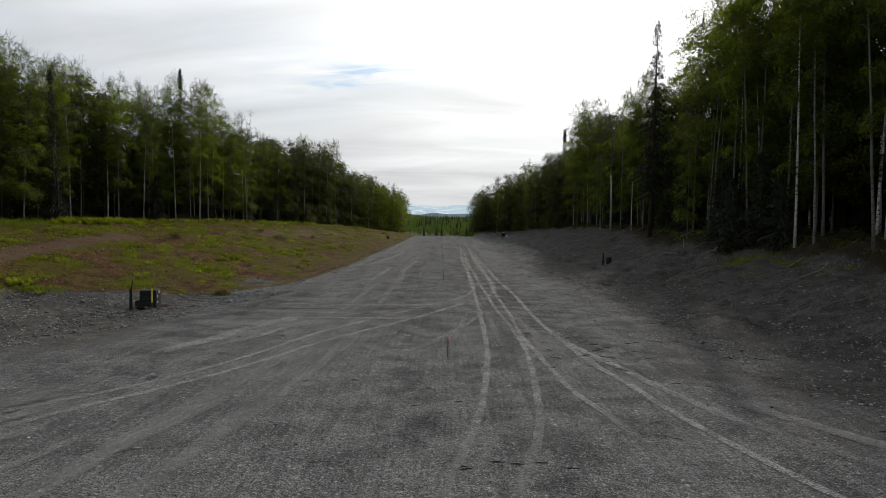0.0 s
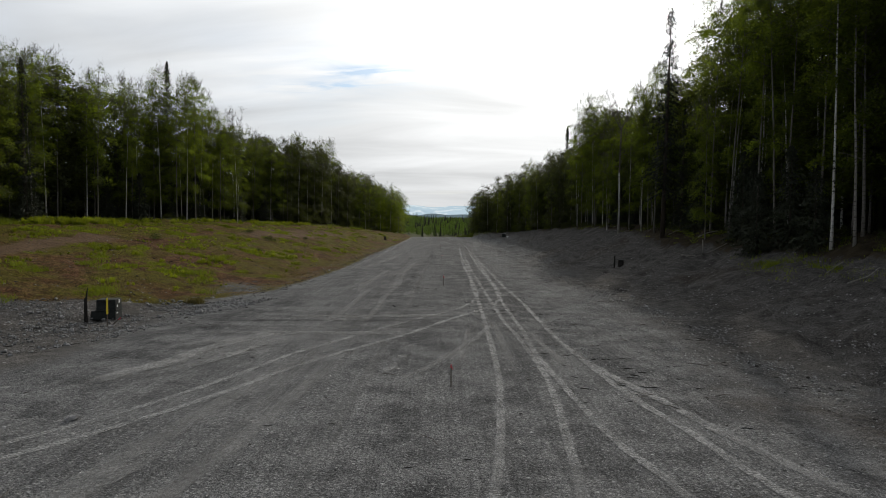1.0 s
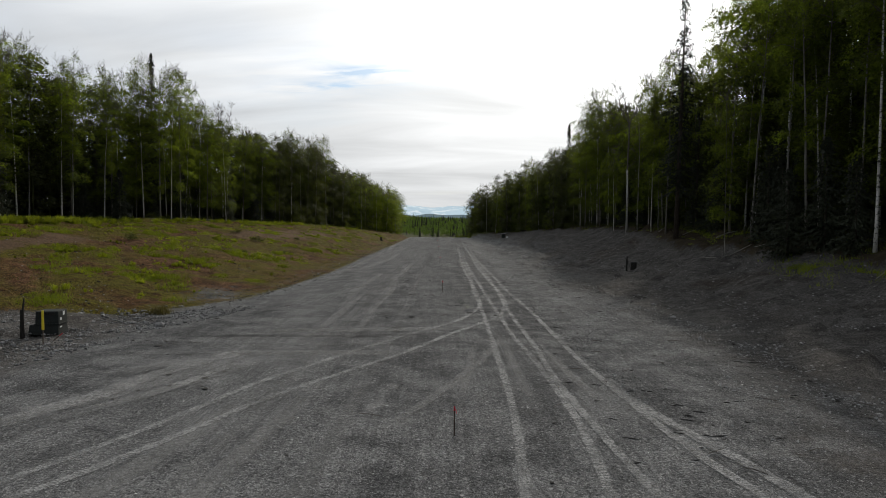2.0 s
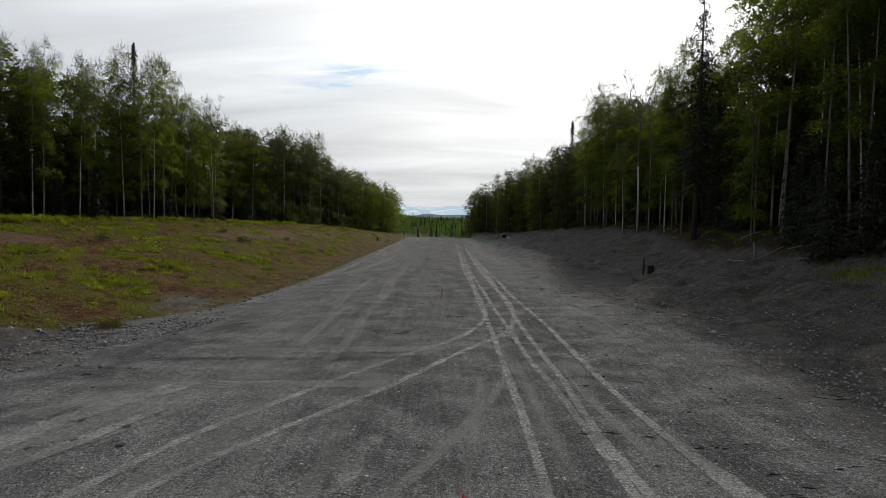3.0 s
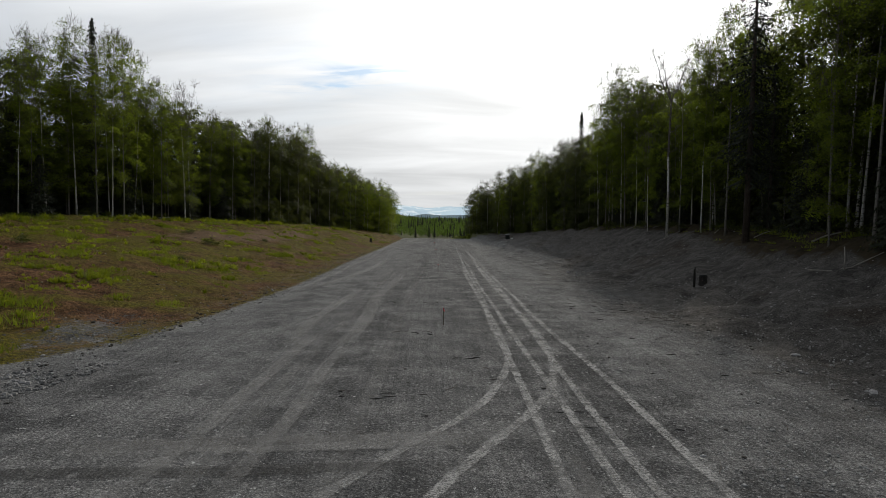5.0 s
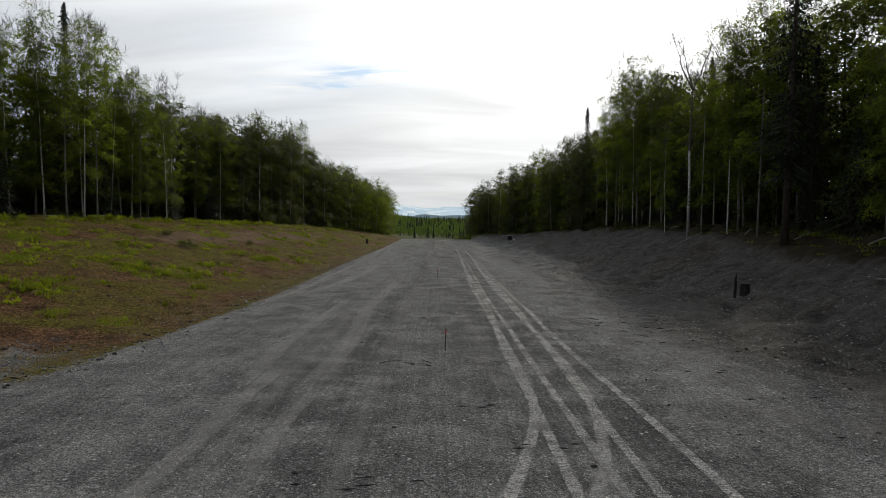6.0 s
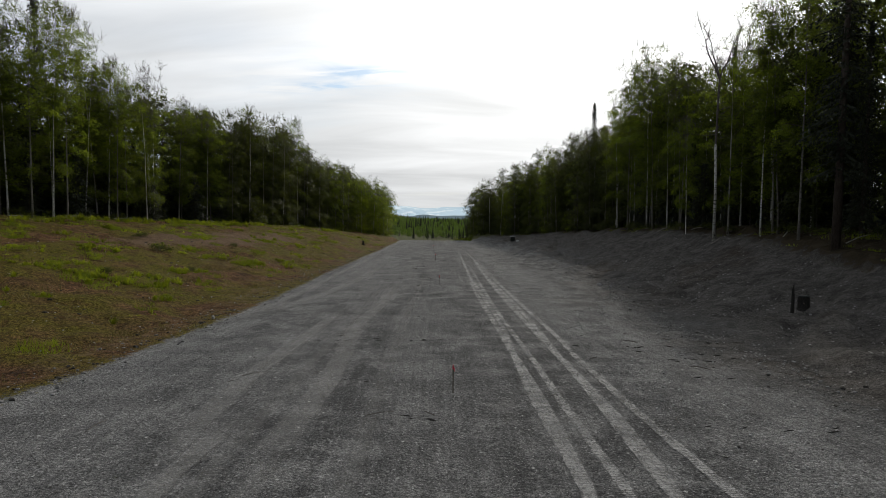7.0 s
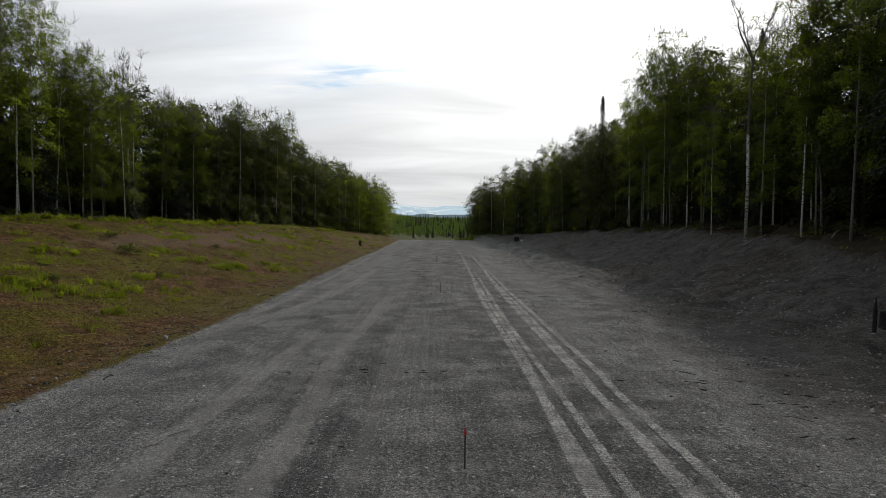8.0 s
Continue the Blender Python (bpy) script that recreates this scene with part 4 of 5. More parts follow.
SPRUCE = [make_spruce(41, 17, 1.8, 34, clear=0.20, ragged=0.9), make_spruce(42, 17, 1.45, 44, ragged=0.45), make_spruce(43, 15, 1.9, 40)]
YOUNG = [make_spruce(51, 4, 1.15, 16, 0.03, "young dark spruce under the birches", per=7), make_spruce(52, 6, 1.5, 20, 0.03, "young dark spruce under the birches", per=7)]
SNAG = [make_snag(61, 15), make_snag(62, 14, False)]
SHRUB = [make_shrub(71, 0.9, 420, MAT_LEAF_SHADE), make_shrub(72, 0.7, 380, MAT_LEAF)]

R = random.Random(8)
taken = []


def free(x, y, d):
    return all((x - a) ** 2 + (y - b) ** 2 > d * d for a, b in taken)


def put(proto, x, y, H, base_h, **kw):
    k = H / base_h
    taken.append((x, y))
    w = kw.pop("wide", 1.0)
    return plant(proto, x, y, (k * w, k * w, k), kw.pop("turn", R.uniform(0, 6.28)), kw.pop("tilt", (R.uniform(-.02, .02), R.uniform(-.02, .02))), **kw)


# trees that can be told apart
put(SPRUCE[1], -31.9, 74.4, 18.0, 17, label="tall spire-topped spruce rising above the birches")
put(SPRUCE[0], 17.7, 52.2, 18.6, 17, label="tall dark spruce rising above the birches")
put(SPRUCE[1], 21.4, 108.8, 17.4, 17, label="tall spire-topped spruce rising above the birches")
put(SPRUCE[1], 23.5, 74.0, 14.5, 17)
put(SNAG[0], 17.5, 63.8, 13.6, 15, turn=0.1, tilt=(0, 0))
put(SNAG[1], -27.5, 84.4, 14.2, 14, turn=1.0)
for x, y, H in ((17.9, 37.8, 4.6), (19.0, 36.4, 5.6), (18.8, 40.0, 5.0), (19.3, 42.4, 5.6), (19.2, 34.4, 4.6), (20.4, 43.6, 6.4), (19.6, 49.6, 5.0), (19.6, 70.2, 5.0),
                (-29.4, 62.6, 4.6), (-28.2, 73.4, 5.2), (-25.4, 80.4, 3.4), (-24.6, 88.0, 5.0), (-31.4, 60.4, 4.0), (-33.0, 52.6, 4.0)):
    put(YOUNG[1], x, y, H, 6, wide=1.15)
# the stems of the edge, one by one: place, height, kind, lean across and along the strip in degrees
for x, y, H, v, lx, ly in ((-33.5, 54.9, 14.2, 1, 0, 0), (-33.0, 55.6, 13.8, 3, 0, 0), (-34.6, 55.2, 14.4, 0, 4, 0), (-35.3, 55.4, 13.6, 1, 0, 0), (-31.8, 57.9, 13.0, 3, 0, 0), (-30.1, 56.6, 13.4, 1, -0.5, 0),
                           (-33.7, 68.0, 15.0, 3, 0, 0), (-29.6, 67.7, 15.6, 1, -2.5, 0), (-28.0, 67.8, 14.6, 4, -3, 0), (-27.7, 69.6, 15.4, 3, -1, 0), (-26.9, 70.0, 15.6, 0, -0.5, 0), (-28.6, 77.2, 15.2, 1, 3.5, 0),
                           (-27.9, 77.6, 13.8, 4, 0, 0), (-26.4, 76.1, 12.6, 2, 0, 0), (-26.4, 82.9, 10.8, 5, 3, 0), (-21.6, 114.0, 14.6, 1, 0, 0), (-19.8, 113.8, 15.6, 3, 0, 0),
                           (18.9, 72.6, 13.0, 1, 3, 0), (18.6, 60.3, 13.0, 3, 0, 0), (19.1, 59.9, 13.6, 1, -0.5, 0), (19.6, 60.2, 13.4, 4, 3, 0), (19.3, 73.8, 13.6, 0, 0, 0), (19.0, 80.4, 16.4, 0, 0, 0), (19.9, 83.2, 15.8, 4, 0, 0), (18.4, 56.2, 15.0, 4, 0, 0), (19.2, 90.0, 14.0, 1, 0, 0),
                           (19.5, 47.5, 17.4, 7, -1.5, 0), (19.5, 37.7, 17.8, 6, -0.5, 0), (19.1, 38.1, 17.6, 7, -1, 0), (20.0, 35.5, 18.0, 6, -3, 0), (19.4, 33.4, 18.0, 7, -1.5, 0), (19.5, 31.8, 18.2, 6, -2, 0),
                           (20.0, 28.0, 18.0, 7, -2, 0), (21.2, 28.9, 18.4, 6, 0, 0), (20.5, 46.6, 17.0, 7, -2, 0), (18.8, 39.6, 17.2, 6, 0, 0), (19.0, 43.6, 17.4, 7, -2, 0), (21.5, 44.5, 17.6, 6, 0, 0)):
    put(BIRCH[v], x, y, H, 16, tilt=(radians(ly), radians(lx)), wide=0.92 if x > 0 else 1.0)
put(BUSHY[0], 18.3, 45.6, 9.6, 14, wide=0.95)
put(BUSHY[1], 17.6, 68.4, 8.6, 14, wide=0.9)
# on the right these get the shade-coloured leaves, on the left the lit ones
for x, y, H in ((8.0, 163.0, 9.6), (8.5, 159.0, 9.8), (9.2, 155.0, 10.2), (10.0, 151.5, 10.8), (9.6, 166.0, 9.4), (11.0, 148.0, 11.4), (-10.4, 163.0, 10.4), (-10.9, 159.0, 10.6), (-11.8, 154.0, 11.4), (-12.6, 165.0, 10.8)):
    put(DISTANT[1 if x > 0 else 2], x, y, H, 16, wide=1.35)
for x, y, H in ((-9.4, 139.0, 7.2), (-10.4, 141.0, 7.8), (-11.2, 137.5, 8.0), (-12.2, 139.5, 8.6), (-13.4, 138.0, 9.8), (-14.6, 140.0, 10.6), (-15.8, 137.0, 11.2)):
    put(DISTANT[0 if H < 9 else 2], x, y, H, 16, wide=1.5 if H < 9 else 1.2)
for x, y, k in ((4.4, 146.0, 1.5), (5.4, 147.5, 1.9), (6.3, 145.5, 1.6), (6.9, 148.0, 2.1), (3.2, 148.5, 1.1)):
    plant(SHRUB[1], x, y, (k, k, k * 1.2), x, label="bright green bush at the end of the strip")
for x, y, H, v in ((-29.4, 72.4, 12.6, 0), (-30.6, 63.6, 12.4, 0), (-32.4, 71.0, 12.4, 1), (20.4, 66.2, 12.6, 1), (20.4, 62.4, 12.6, 0), (20.6, 70.4, 12.0, 0), (21.4, 57.4, 13.6, 1),
                   (-35.0, 42.0, 13.0, 0), (-34.2, 47.2, 13.0, 1), (-33.9, 51.0, 12.8, 0), (-35.4, 37.6, 12.8, 1), (-32.6, 60.6, 12.6, 1), (-25.3, 79.0, 12.0, 0), (-25.6, 86.4, 12.0, 1), (-26.6, 89.6, 11.8, 0), (-24.8, 93.0, 12.0, 1),
                   (25.6, 35.0, 16.4, 0), (25.2, 39.6, 16.6, 1), (24.4, 43.6, 16.0, 0), (25.4, 48.4, 16.0, 1), (22.4, 53.4, 14.8, 0), (22.8, 31.6, 16.4, 1)):
    put(BUSHY[v], x, y, H, 14)


def top(side, y):
    if side < 0:
        return np.interp(y, [20, 58, 66, 78, 90, 104, 113, 122, 150, 168], [14.6, 13.6, 13.6, 13.0, 13.0, 13.8, 14.6, 12.8, 11.6, 9.4])
    return np.interp(y, [10, 40, 50, 56, 61, 66, 75, 79, 86, 92, 118, 135, 165], [18.6, 18.4, 18.0, 16.2, 14.2, 13.0, 13.0, 16.0, 15.0, 13.8, 13.4, 12.6, 9.6])


for side in (-1, 1):
    line = trees_left if side < 0 else trees_right
    for row, (off, step, lo, hi) in enumerate(((0.6, 2.5, 20, 168), (3.2, 2.6, 18, 170))):
        y = lo + R.uniform(0, 1)
        while y < hi:
            x = float(line(y)) + side * (off + R.uniform(-1.1, 1.1))
            H = float(top(side, y)) * R.uniform(0.87, 1.02)
            if free(x, y, 1.25):
                pick = R.random()
                wide = R.uniform(0.85, 1.15)
                if y > 92:
                    # shade-coloured crowns come up more often on the right side
                    put(DISTANT[1] if R.random() < (0.3 if side < 0 else 0.5) else R.choice(DISTANT), x, y, H * R.uniform(0.86, 1.04), 16, wide=wide)
                elif pick < (0.10 if side < 0 else 0.16):
                    put(R.choice(SPRUCE), x, y, H * R.uniform(0.55, 0.9), 17, wide=1.1)
                elif pick < (0.66 if side < 0 else 0.34):
                    put(R.choice(BUSHY), x, y, H * (R.uniform(0.90, 1.05) if side < 0 else R.uniform(0.6, 0.9)), 14, wide=wide * 1.2)
                else:
                    put(R.choice(BIRCH), x, y, H * (0.93 if side < 0 else 1.0), 16, wide=wide)
            y += step * R.uniform(0.75, 1.3) * (0.8 if y > 90 else 1.0)
    # young spruces and shrubs under the edge
    y = 16
    while y < 160:
        x = float(line(y)) + side * R.uniform(1.0, 4.5)
        if free(x, y, 0.7):
            put(R.choice(YOUNG), x, y, R.uniform(2.0, 5.2), 5)
        y += R.uniform(1.4, 3.4)
    y = 22
    while y < 150:
        x = float(line(y)) + side * R.uniform(-0.4, 1.6)
        # right-hand shrubs all have the shade-coloured leaves
        plant(R.choice(SHRUB if side < 0 else SHRUB[:1]), x, y, (R.uniform(0.7, 1.4),) * 2 + (R.uniform(0.4, 0.8),), R.uniform(0, 6.28))
        y += R.uniform(1.2, 3.6)


# ------------------------------------------------------------------ the dense woods behind the edge
def conifer_shape(rng, H, radius, tiers, per):
    """Points and faces of one dense dark spruce, boughs down to the ground."""
    g = Geo()
    n = tiers * per
    for w in range(n):
        f = 0.01 + 0.97 * (w + rng.uniform()) / n
        az = w * 2.39996 + rng.uniform(-0.4, 0.4)
        L, z = (radius * (1 - f) ** 0.7 + 0.12) * rng.uniform(0.6, 1.15), f * H
        d, q = np.array([math.cos(az), math.sin(az), 0]), np.array([-math.sin(az), math.cos(az), 0])
        tip, mid = d * L + [0, 0, z - 0.45 * L], d * L * 0.5 + [0, 0, z - 0.22 * L]
        wd = 0.22 * L + 0.1
        b = len(g.v)
        g.v += [(0, 0, z + 0.1), tuple(mid + q * wd - [0, 0, 0.5 * wd]), tuple(mid - q * wd - [0, 0, 0.5 * wd]), tuple(tip)]
        g.f += [(b, b + 1, b + 3), (b, b + 3, b + 2)]
        m = 3
        t = rng.uniform(0.3, 1.0, (m, 1))
        c = tip * t + np.array([0, 0, z]) * (1 - t) + q * rng.normal(0, 0.6 * wd, (m, 1)) - [0, 0, 0.15]
        a = rng.normal(0, 0.4, (m, 3)) + d * 0.3 - [0, 0, 0.8]
        a /= np.linalg.norm(a, axis=1)[:, None]
        sz = rng.uniform(0.22, 0.5, (m, 1))
        g.leaves(c, a * sz, np.cross(a, rand_unit(rng, m)) * sz * 0.35)
    return np.array(g.v), g.f


def leafy_shape(rng, H, radius, n, size):
    """Points and faces of one leafy tree of the woods' inside."""
    g = Geo()
    g.tube([(0, 0, -0.2), (0.1, 0.1, H * 0.5), (0, 0, H * 0.92)], [0.11, 0.08, 0.02], 5)
    m = 90
    f = rng.uniform(0.06, 1.0, m) ** 0.9
    rr = radius * np.sin(math.pi * np.clip(0.12 + 0.8 * f, 0, 1)) ** 0.7 * rng.uniform(0.25, 1.0, m) ** 0.5
    az = rng.uniform(0, 6.28, m)
    lump = 1 + 0.35 * np.sin(az * 3 + f * 9)
    way = np.stack([np.cos(az), np.sin(az), 0 * az], 1)
    c = way * (rr * lump)[:, None] + np.stack([0 * az, 0 * az, f * H], 1)
    leaf_sprays(g, rng, c, way, np.full(m, n // m), size, (0.85, 0.75, 0.34))
    return np.array(g.v), g.f


def build_deep_woods():
    rng = np.random.default_rng(19)
    con = [conifer_shape(rng, 14, 2.0, 20, 6) for _ in range(4)]
    fine = [leafy_shape(rng, 15, 2.2, 4000, 0.24) for _ in range(4)]
    lef = [leafy_shape(rng, 15, 2.4, 2600, 0.31) for _ in range(4)]
    for side in (-1, 1):
        line = trees_left if side < 0 else trees_right
        # inner leafy trees use the leaf colour darkened for shade
        for name, shapes, mat, base, label in (("woods_spruce_mass", con, MAT_NEEDLE, 14, "dense dark spruces inside the woods"), ("woods_leaf_mass", lef, MAT_LEAF_SHADE, 15, "dense leafy trees inside the woods")):
            g = Geo()
            rows = ((4.6, 2.1), (6.8, 2.2), (9.5, 2.6), (14.0, 3.4), (22.0, 3.6)) if base == 14 else ((1.6, 2.4), (2.7, 2.0), (4.6, 2.2), (6.8, 3.0), (9.5, 4.0))
            for off, step in rows:
                y = (92 if off < 2 else 20) + rng.uniform(0, 2)
                while y < 172:
                    x = float(line(y)) + side * (off + rng.uniform(-1.0, 1.0))
                    H = float(top(side, y)) * (rng.uniform(0.45, 0.86) if base == 14 else rng.uniform(0.45, 0.75) if off < 2 else (rng.uniform(0.78, 1.0) if side < 0 else rng.uniform(0.78, 0.98) if y < 58 else rng.uniform(0.68, 0.94)))
                    if free(x, y, 1.0):
                        V, F = (fine if base == 15 and y < 80 and off < 5 else shapes)[rng.integers(len(shapes))]
                        t, k = rng.uniform(0, 6.28), H / base
                        w = k * rng.uniform(0.95, 1.3)
                        c, sn = math.cos(t), math.sin(t)
                        q = np.stack([(V[:, 0] * c - V[:, 1] * sn) * w + x, (V[:, 0] * sn + V[:, 1] * c) * w + y, V[:, 2] * k + ground_z(x, y) - 0.1], 1)
                        b = len(g.v)
                        g.v += [tuple(p) for p in q.tolist()]
                        g.f += [tuple(b + i for i in f) for f in F]
                    y += step * rng.uniform(0.7, 1.3)
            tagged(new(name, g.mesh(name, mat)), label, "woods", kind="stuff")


build_deep_woods()


for x, y, k in ((-16.6, 61.5, 0.75), (-14.8, 52.0, 0.5), (-19.8, 66.0, 0.6), (-15.0, 70.0, 0.5), (-13.2, 57.5, 0.4), (-21.5, 48.5, 0.7)):
    plant(SHRUB[0], x, y, (k, k, k * 0.8), x, label="small dark green shrub alone on the soil bank")


# ------------------------------------------------------------------ far woods and hills
def build_far_woods():
    rng = np.random.default_rng(77)
    dark, light = Geo(), Geo()
    stems = Geo()
    for _ in range(90):
        y = rng.uniform(215, 360)
        x = rng.uniform(-0.11, 0.09) * y
        z, H = ground_z(x, y), rng.uniform(1.0, 3.0)
        stems.tube([(x, y, z - 0.1), (x + rng.normal(0, 0.1), y, z + H)], [0.06, 0.03], 4)
    tagged(new("dead_stems", stems.mesh("dead_stems", MAT_TWIG)), "thin dead stems in the valley clearing", "woods", kind="stuff")
    for _ in range(3600):
        y = 330 + 720 * rng.uniform() ** 1.25
        x = rng.uniform(-0.11, 0.095) * y
        z = ground_z(x, y)
        grove = noise.noise(Vector((x * 0.035, y * 0.012, 5.0)))
        spruce = rng.uniform() < 0.10 + 0.65 * max(0.0, grove)
        if y < 430 and rng.uniform() < 0.55:
            continue
        H = rng.uniform(3.4, 8.6) * (1.3 if spruce else 1.0) * np.interp(y, [330, 450, 700, 900], [0.7, 0.9, 1.1, 1.3])
        if spruce:
            g, r = dark, H * 0.13
            for k in range(5):
                f = k / 5
                n = 6
                b = len(g.v)
                zz, rr = z + H * (0.06 + 0.88 * f), r * (1 - f) * rng.uniform(0.8, 1.2)
                g.v += [(x + rr * math.cos(i * 1.047 + k), y + rr * math.sin(i * 1.047 + k), zz - 0.1 * H * rng.uniform(0, 0.6)) for i in range(n)] + [(x, y, zz + 0.26 * H)]
                g.f += [(b + i, b + (i + 1) % n, b + n) for i in range(n)]
        else:
            g = light
            m = 60
            c = rand_unit(rng, m) * np.array([0.22, 0.22, 0.42]) * H * rng.uniform(0.5, 1.0, (m, 1)) + [x, y, z + 0.52 * H]
            a = rand_unit(rng, m)
            bb = np.cross(a, rand_unit(rng, m))
            s = 0.060 * H * rng.uniform(0.7, 1.4, (m, 1))
            g.leaves(c, a * s, bb * s)
    tagged(new("far_spruces", dark.mesh("far_spruces", MAT_NEEDLE)), "dark spruces of the far valley woods", "woods", kind="stuff")
    tagged(new("far_birches", light.mesh("far_birches", MAT_LEAF_HAZY)), "light green birches of the far valley woods", "woods", kind="stuff")


def ridge(name, y, half, base, crest, seed, rough, material, label):
    """A long ridge across the far end, sloping up to its crest."""
    rng = np.random.default_rng(seed)
    n, rows = 420, 8
    xs = np.linspace(-half, half, n)
    prof = np.zeros(n)
    for o in range(1, 22):
        prof += np.sin(xs / half * math.pi * o * 1.3 + rng.uniform(0, 6.28)) * rough / o ** 0.75
    v, f = [], []
    for r in range(rows):
        t = r / (rows - 1)
        for i, x in enumerate(xs):
            v.append((x, y - 0.12 * y * (1 - t) + rng.normal(0, 4), base + (crest + prof[i] - base) * t ** 0.8))
    for r in range(rows - 1):
        for i in range(n - 1):
            o = r * n + i
            f.append((o, o + 1, o + n + 1, o + n))
    me = bpy.data.meshes.new(name)
    me.from_pydata(v, [], f)
    me.materials.append(material)
    tagged(new(name, me), label, "backdrop", kind="structure")


build_far_woods()
MAT_HILL = haze_material("hazy_blue_hills", (0.105, 0.150, 0.175), (0.140, 0.185, 0.205))
MAT_MOUNT = haze_material("hazy_snow_mountains", (0.42, 0.55, 0.64), (0.50, 0.63, 0.71), (0.68, 0.76, 0.80))
ridge("far_hills", 2400, 1000, -8, 20, 3, 4.6, MAT_HILL, "low wooded hills blue with distance")
ridge("far_mountains", 4300, 1800, -20, 100, 9, 7, MAT_MOUNT, "pale blue mountains with old snow")


# ------------------------------------------------------------------ grass, stones, clods
def grass_patch(name, seed, spots, material, label, blades, height_range, spread):
    """Tufts of upright blades at the given spots (x, y, size)."""
    rng = np.random.default_rng(seed)
    g = Geo()
    for x, y, s in spots:
        z = ground_z(x, y)
        n = blades
        off = rng.normal(0, spread * s, (n, 2))
        for ox, oy in off:
            dome = math.exp(-0.35 * (ox * ox + oy * oy) / (spread * s) ** 2)
            h = rng.uniform(*height_range) * s * (0.35 + 0.65 * dome)
            az = rng.uniform(0, 6.28)
            w = 0.007 + 0.006 * s
            dx, dy = math.cos(az) * w, math.sin(az) * w
            lx, ly = rng.normal(0, 0.40 * h, 2)
            b = len(g.v)
            g.v += [(x + ox - dx, y + oy - dy, z - 0.02), (x + ox + dx, y + oy + dy, z - 0.02), (x + ox + lx, y + oy + ly, z + h)]
            g.f.append((b, b + 1, b + 2))
    tagged(new(name, g.mesh(name, material)), label, "grass", kind="stuff")


def bank_spots(rng, count, lo, hi, test):
    out = []
    while len(out) < count:
        y = rng.uniform(20, 120)
        u = rng.uniform(lo, hi)
        xl, tl = float(edge_left(y)), float(trees_left(y))
        x = xl - 0.6 - u * (xl - 0.6 - tl)
        if y < 33 and u < np.interp(y, [20, 28, 33], [0.27, 0.16, 0.05]):
            continue
        if test(x, y, u, rng):
            size = 0.5 + 1.1 * rng.uniform() ** 1.6
            for _ in range(rng.integers(2, 6)):
                out.append((x + rng.normal(0, 0.22), y + rng.normal(0, 0.30), size * rng.uniform(0.7, 1.1)))
    return out


def clumpy(x, y, u, rng):
    n = noise.noise(Vector((x * 0.30, y * 0.24, 3.0))) + 0.8 * noise.noise(Vector((x * 1.1, y * 0.9, 8.0)))
    fade = np.interp(y, [20, 45, 70, 120], [0.14, 0.10, -0.08, -0.22]) + np.interp(u, [0, 0.15, 0.3, 0.8, 0.95, 1], [-0.35, -0.1, 0.02, -0.02, 0.1, 0.3])
    if abs(x + 23.0 + 0.1 * (y - 38)) < 1.3 and y < 50:
        return False
    return n + fade > rng.uniform(-0.02, 0.50)


rng = np.random.default_rng(31)
grass_patch("fresh_grass", 32, bank_spots(rng, 2600, 0.03, 1.0, clumpy), MAT_GRASS, "bright green grass and weeds on the soil bank", 46, (0.06, 0.27), 0.20)
grass_patch("dry_grass", 33, bank_spots(rng, 2600, 0.02, 0.95, lambda x, y, u, r: True), MAT_DRY, "short yellowed grass on the soil bank", 16, (0.04, 0.15), 0.28)


def weed_patch(name, seed, spots, material, label, blades, reach):
    """Dense low domes of arching blades, one for each spot (x, y, size)."""
    rng = np.random.default_rng(seed)
    g = Geo()
    for x, y, s in spots:
        z = ground_z(x, y)
        for _ in range(blades):
            az, out = rng.uniform(0, 6.28), reach * s * rng.uniform() ** 0.6
            h = reach * s * rng.uniform(0.55, 1.15) * (1 - 0.45 * (out / (reach * s)) ** 2)
            ca, sa, w = math.cos(az), math.sin(az), 0.006 + 0.006 * s
            r0 = 0.35 * out
            b = len(g.v)
            g.v += [(x + r0 * ca - w * sa, y + r0 * sa + w * ca, z - 0.03), (x + r0 * ca + w * sa, y + r0 * sa - w * ca, z - 0.03),
                    (x + 0.75 * out * ca + w * sa, y + 0.75 * out * sa - w * ca, z + 0.8 * h), (x + 0.75 * out * ca - w * sa, y + 0.75 * out * sa + w * ca, z + 0.8 * h),
                    (x + 1.25 * out * ca, y + 1.25 * out * sa, z + h)]
            g.f += [(b, b + 1, b + 2, b + 3), (b + 3, b + 2, b + 4)]
    tagged(new(name, g.mesh(name, material)), label, "grass", kind="stuff")


def weedy(x, y, u, rng):
    n = noise.noise(Vector((x * 0.30, y * 0.24, 3.0))) + 0.9 * noise.noise(Vector((x * 1.1, y * 0.9, 8.0)))
    fade = np.interp(y, [20, 45, 70, 110], [0.10, 0.06, -0.10, -0.30]) + np.interp(u, [0, 0.2, 0.35, 1], [-0.4, -0.1, 0.04, 0.02])
    if abs(x + 23.0 + 0.1 * (y - 38)) < 1.3 and y < 50:
        return False
    return n + fade > rng.uniform(-0.02, 0.62)


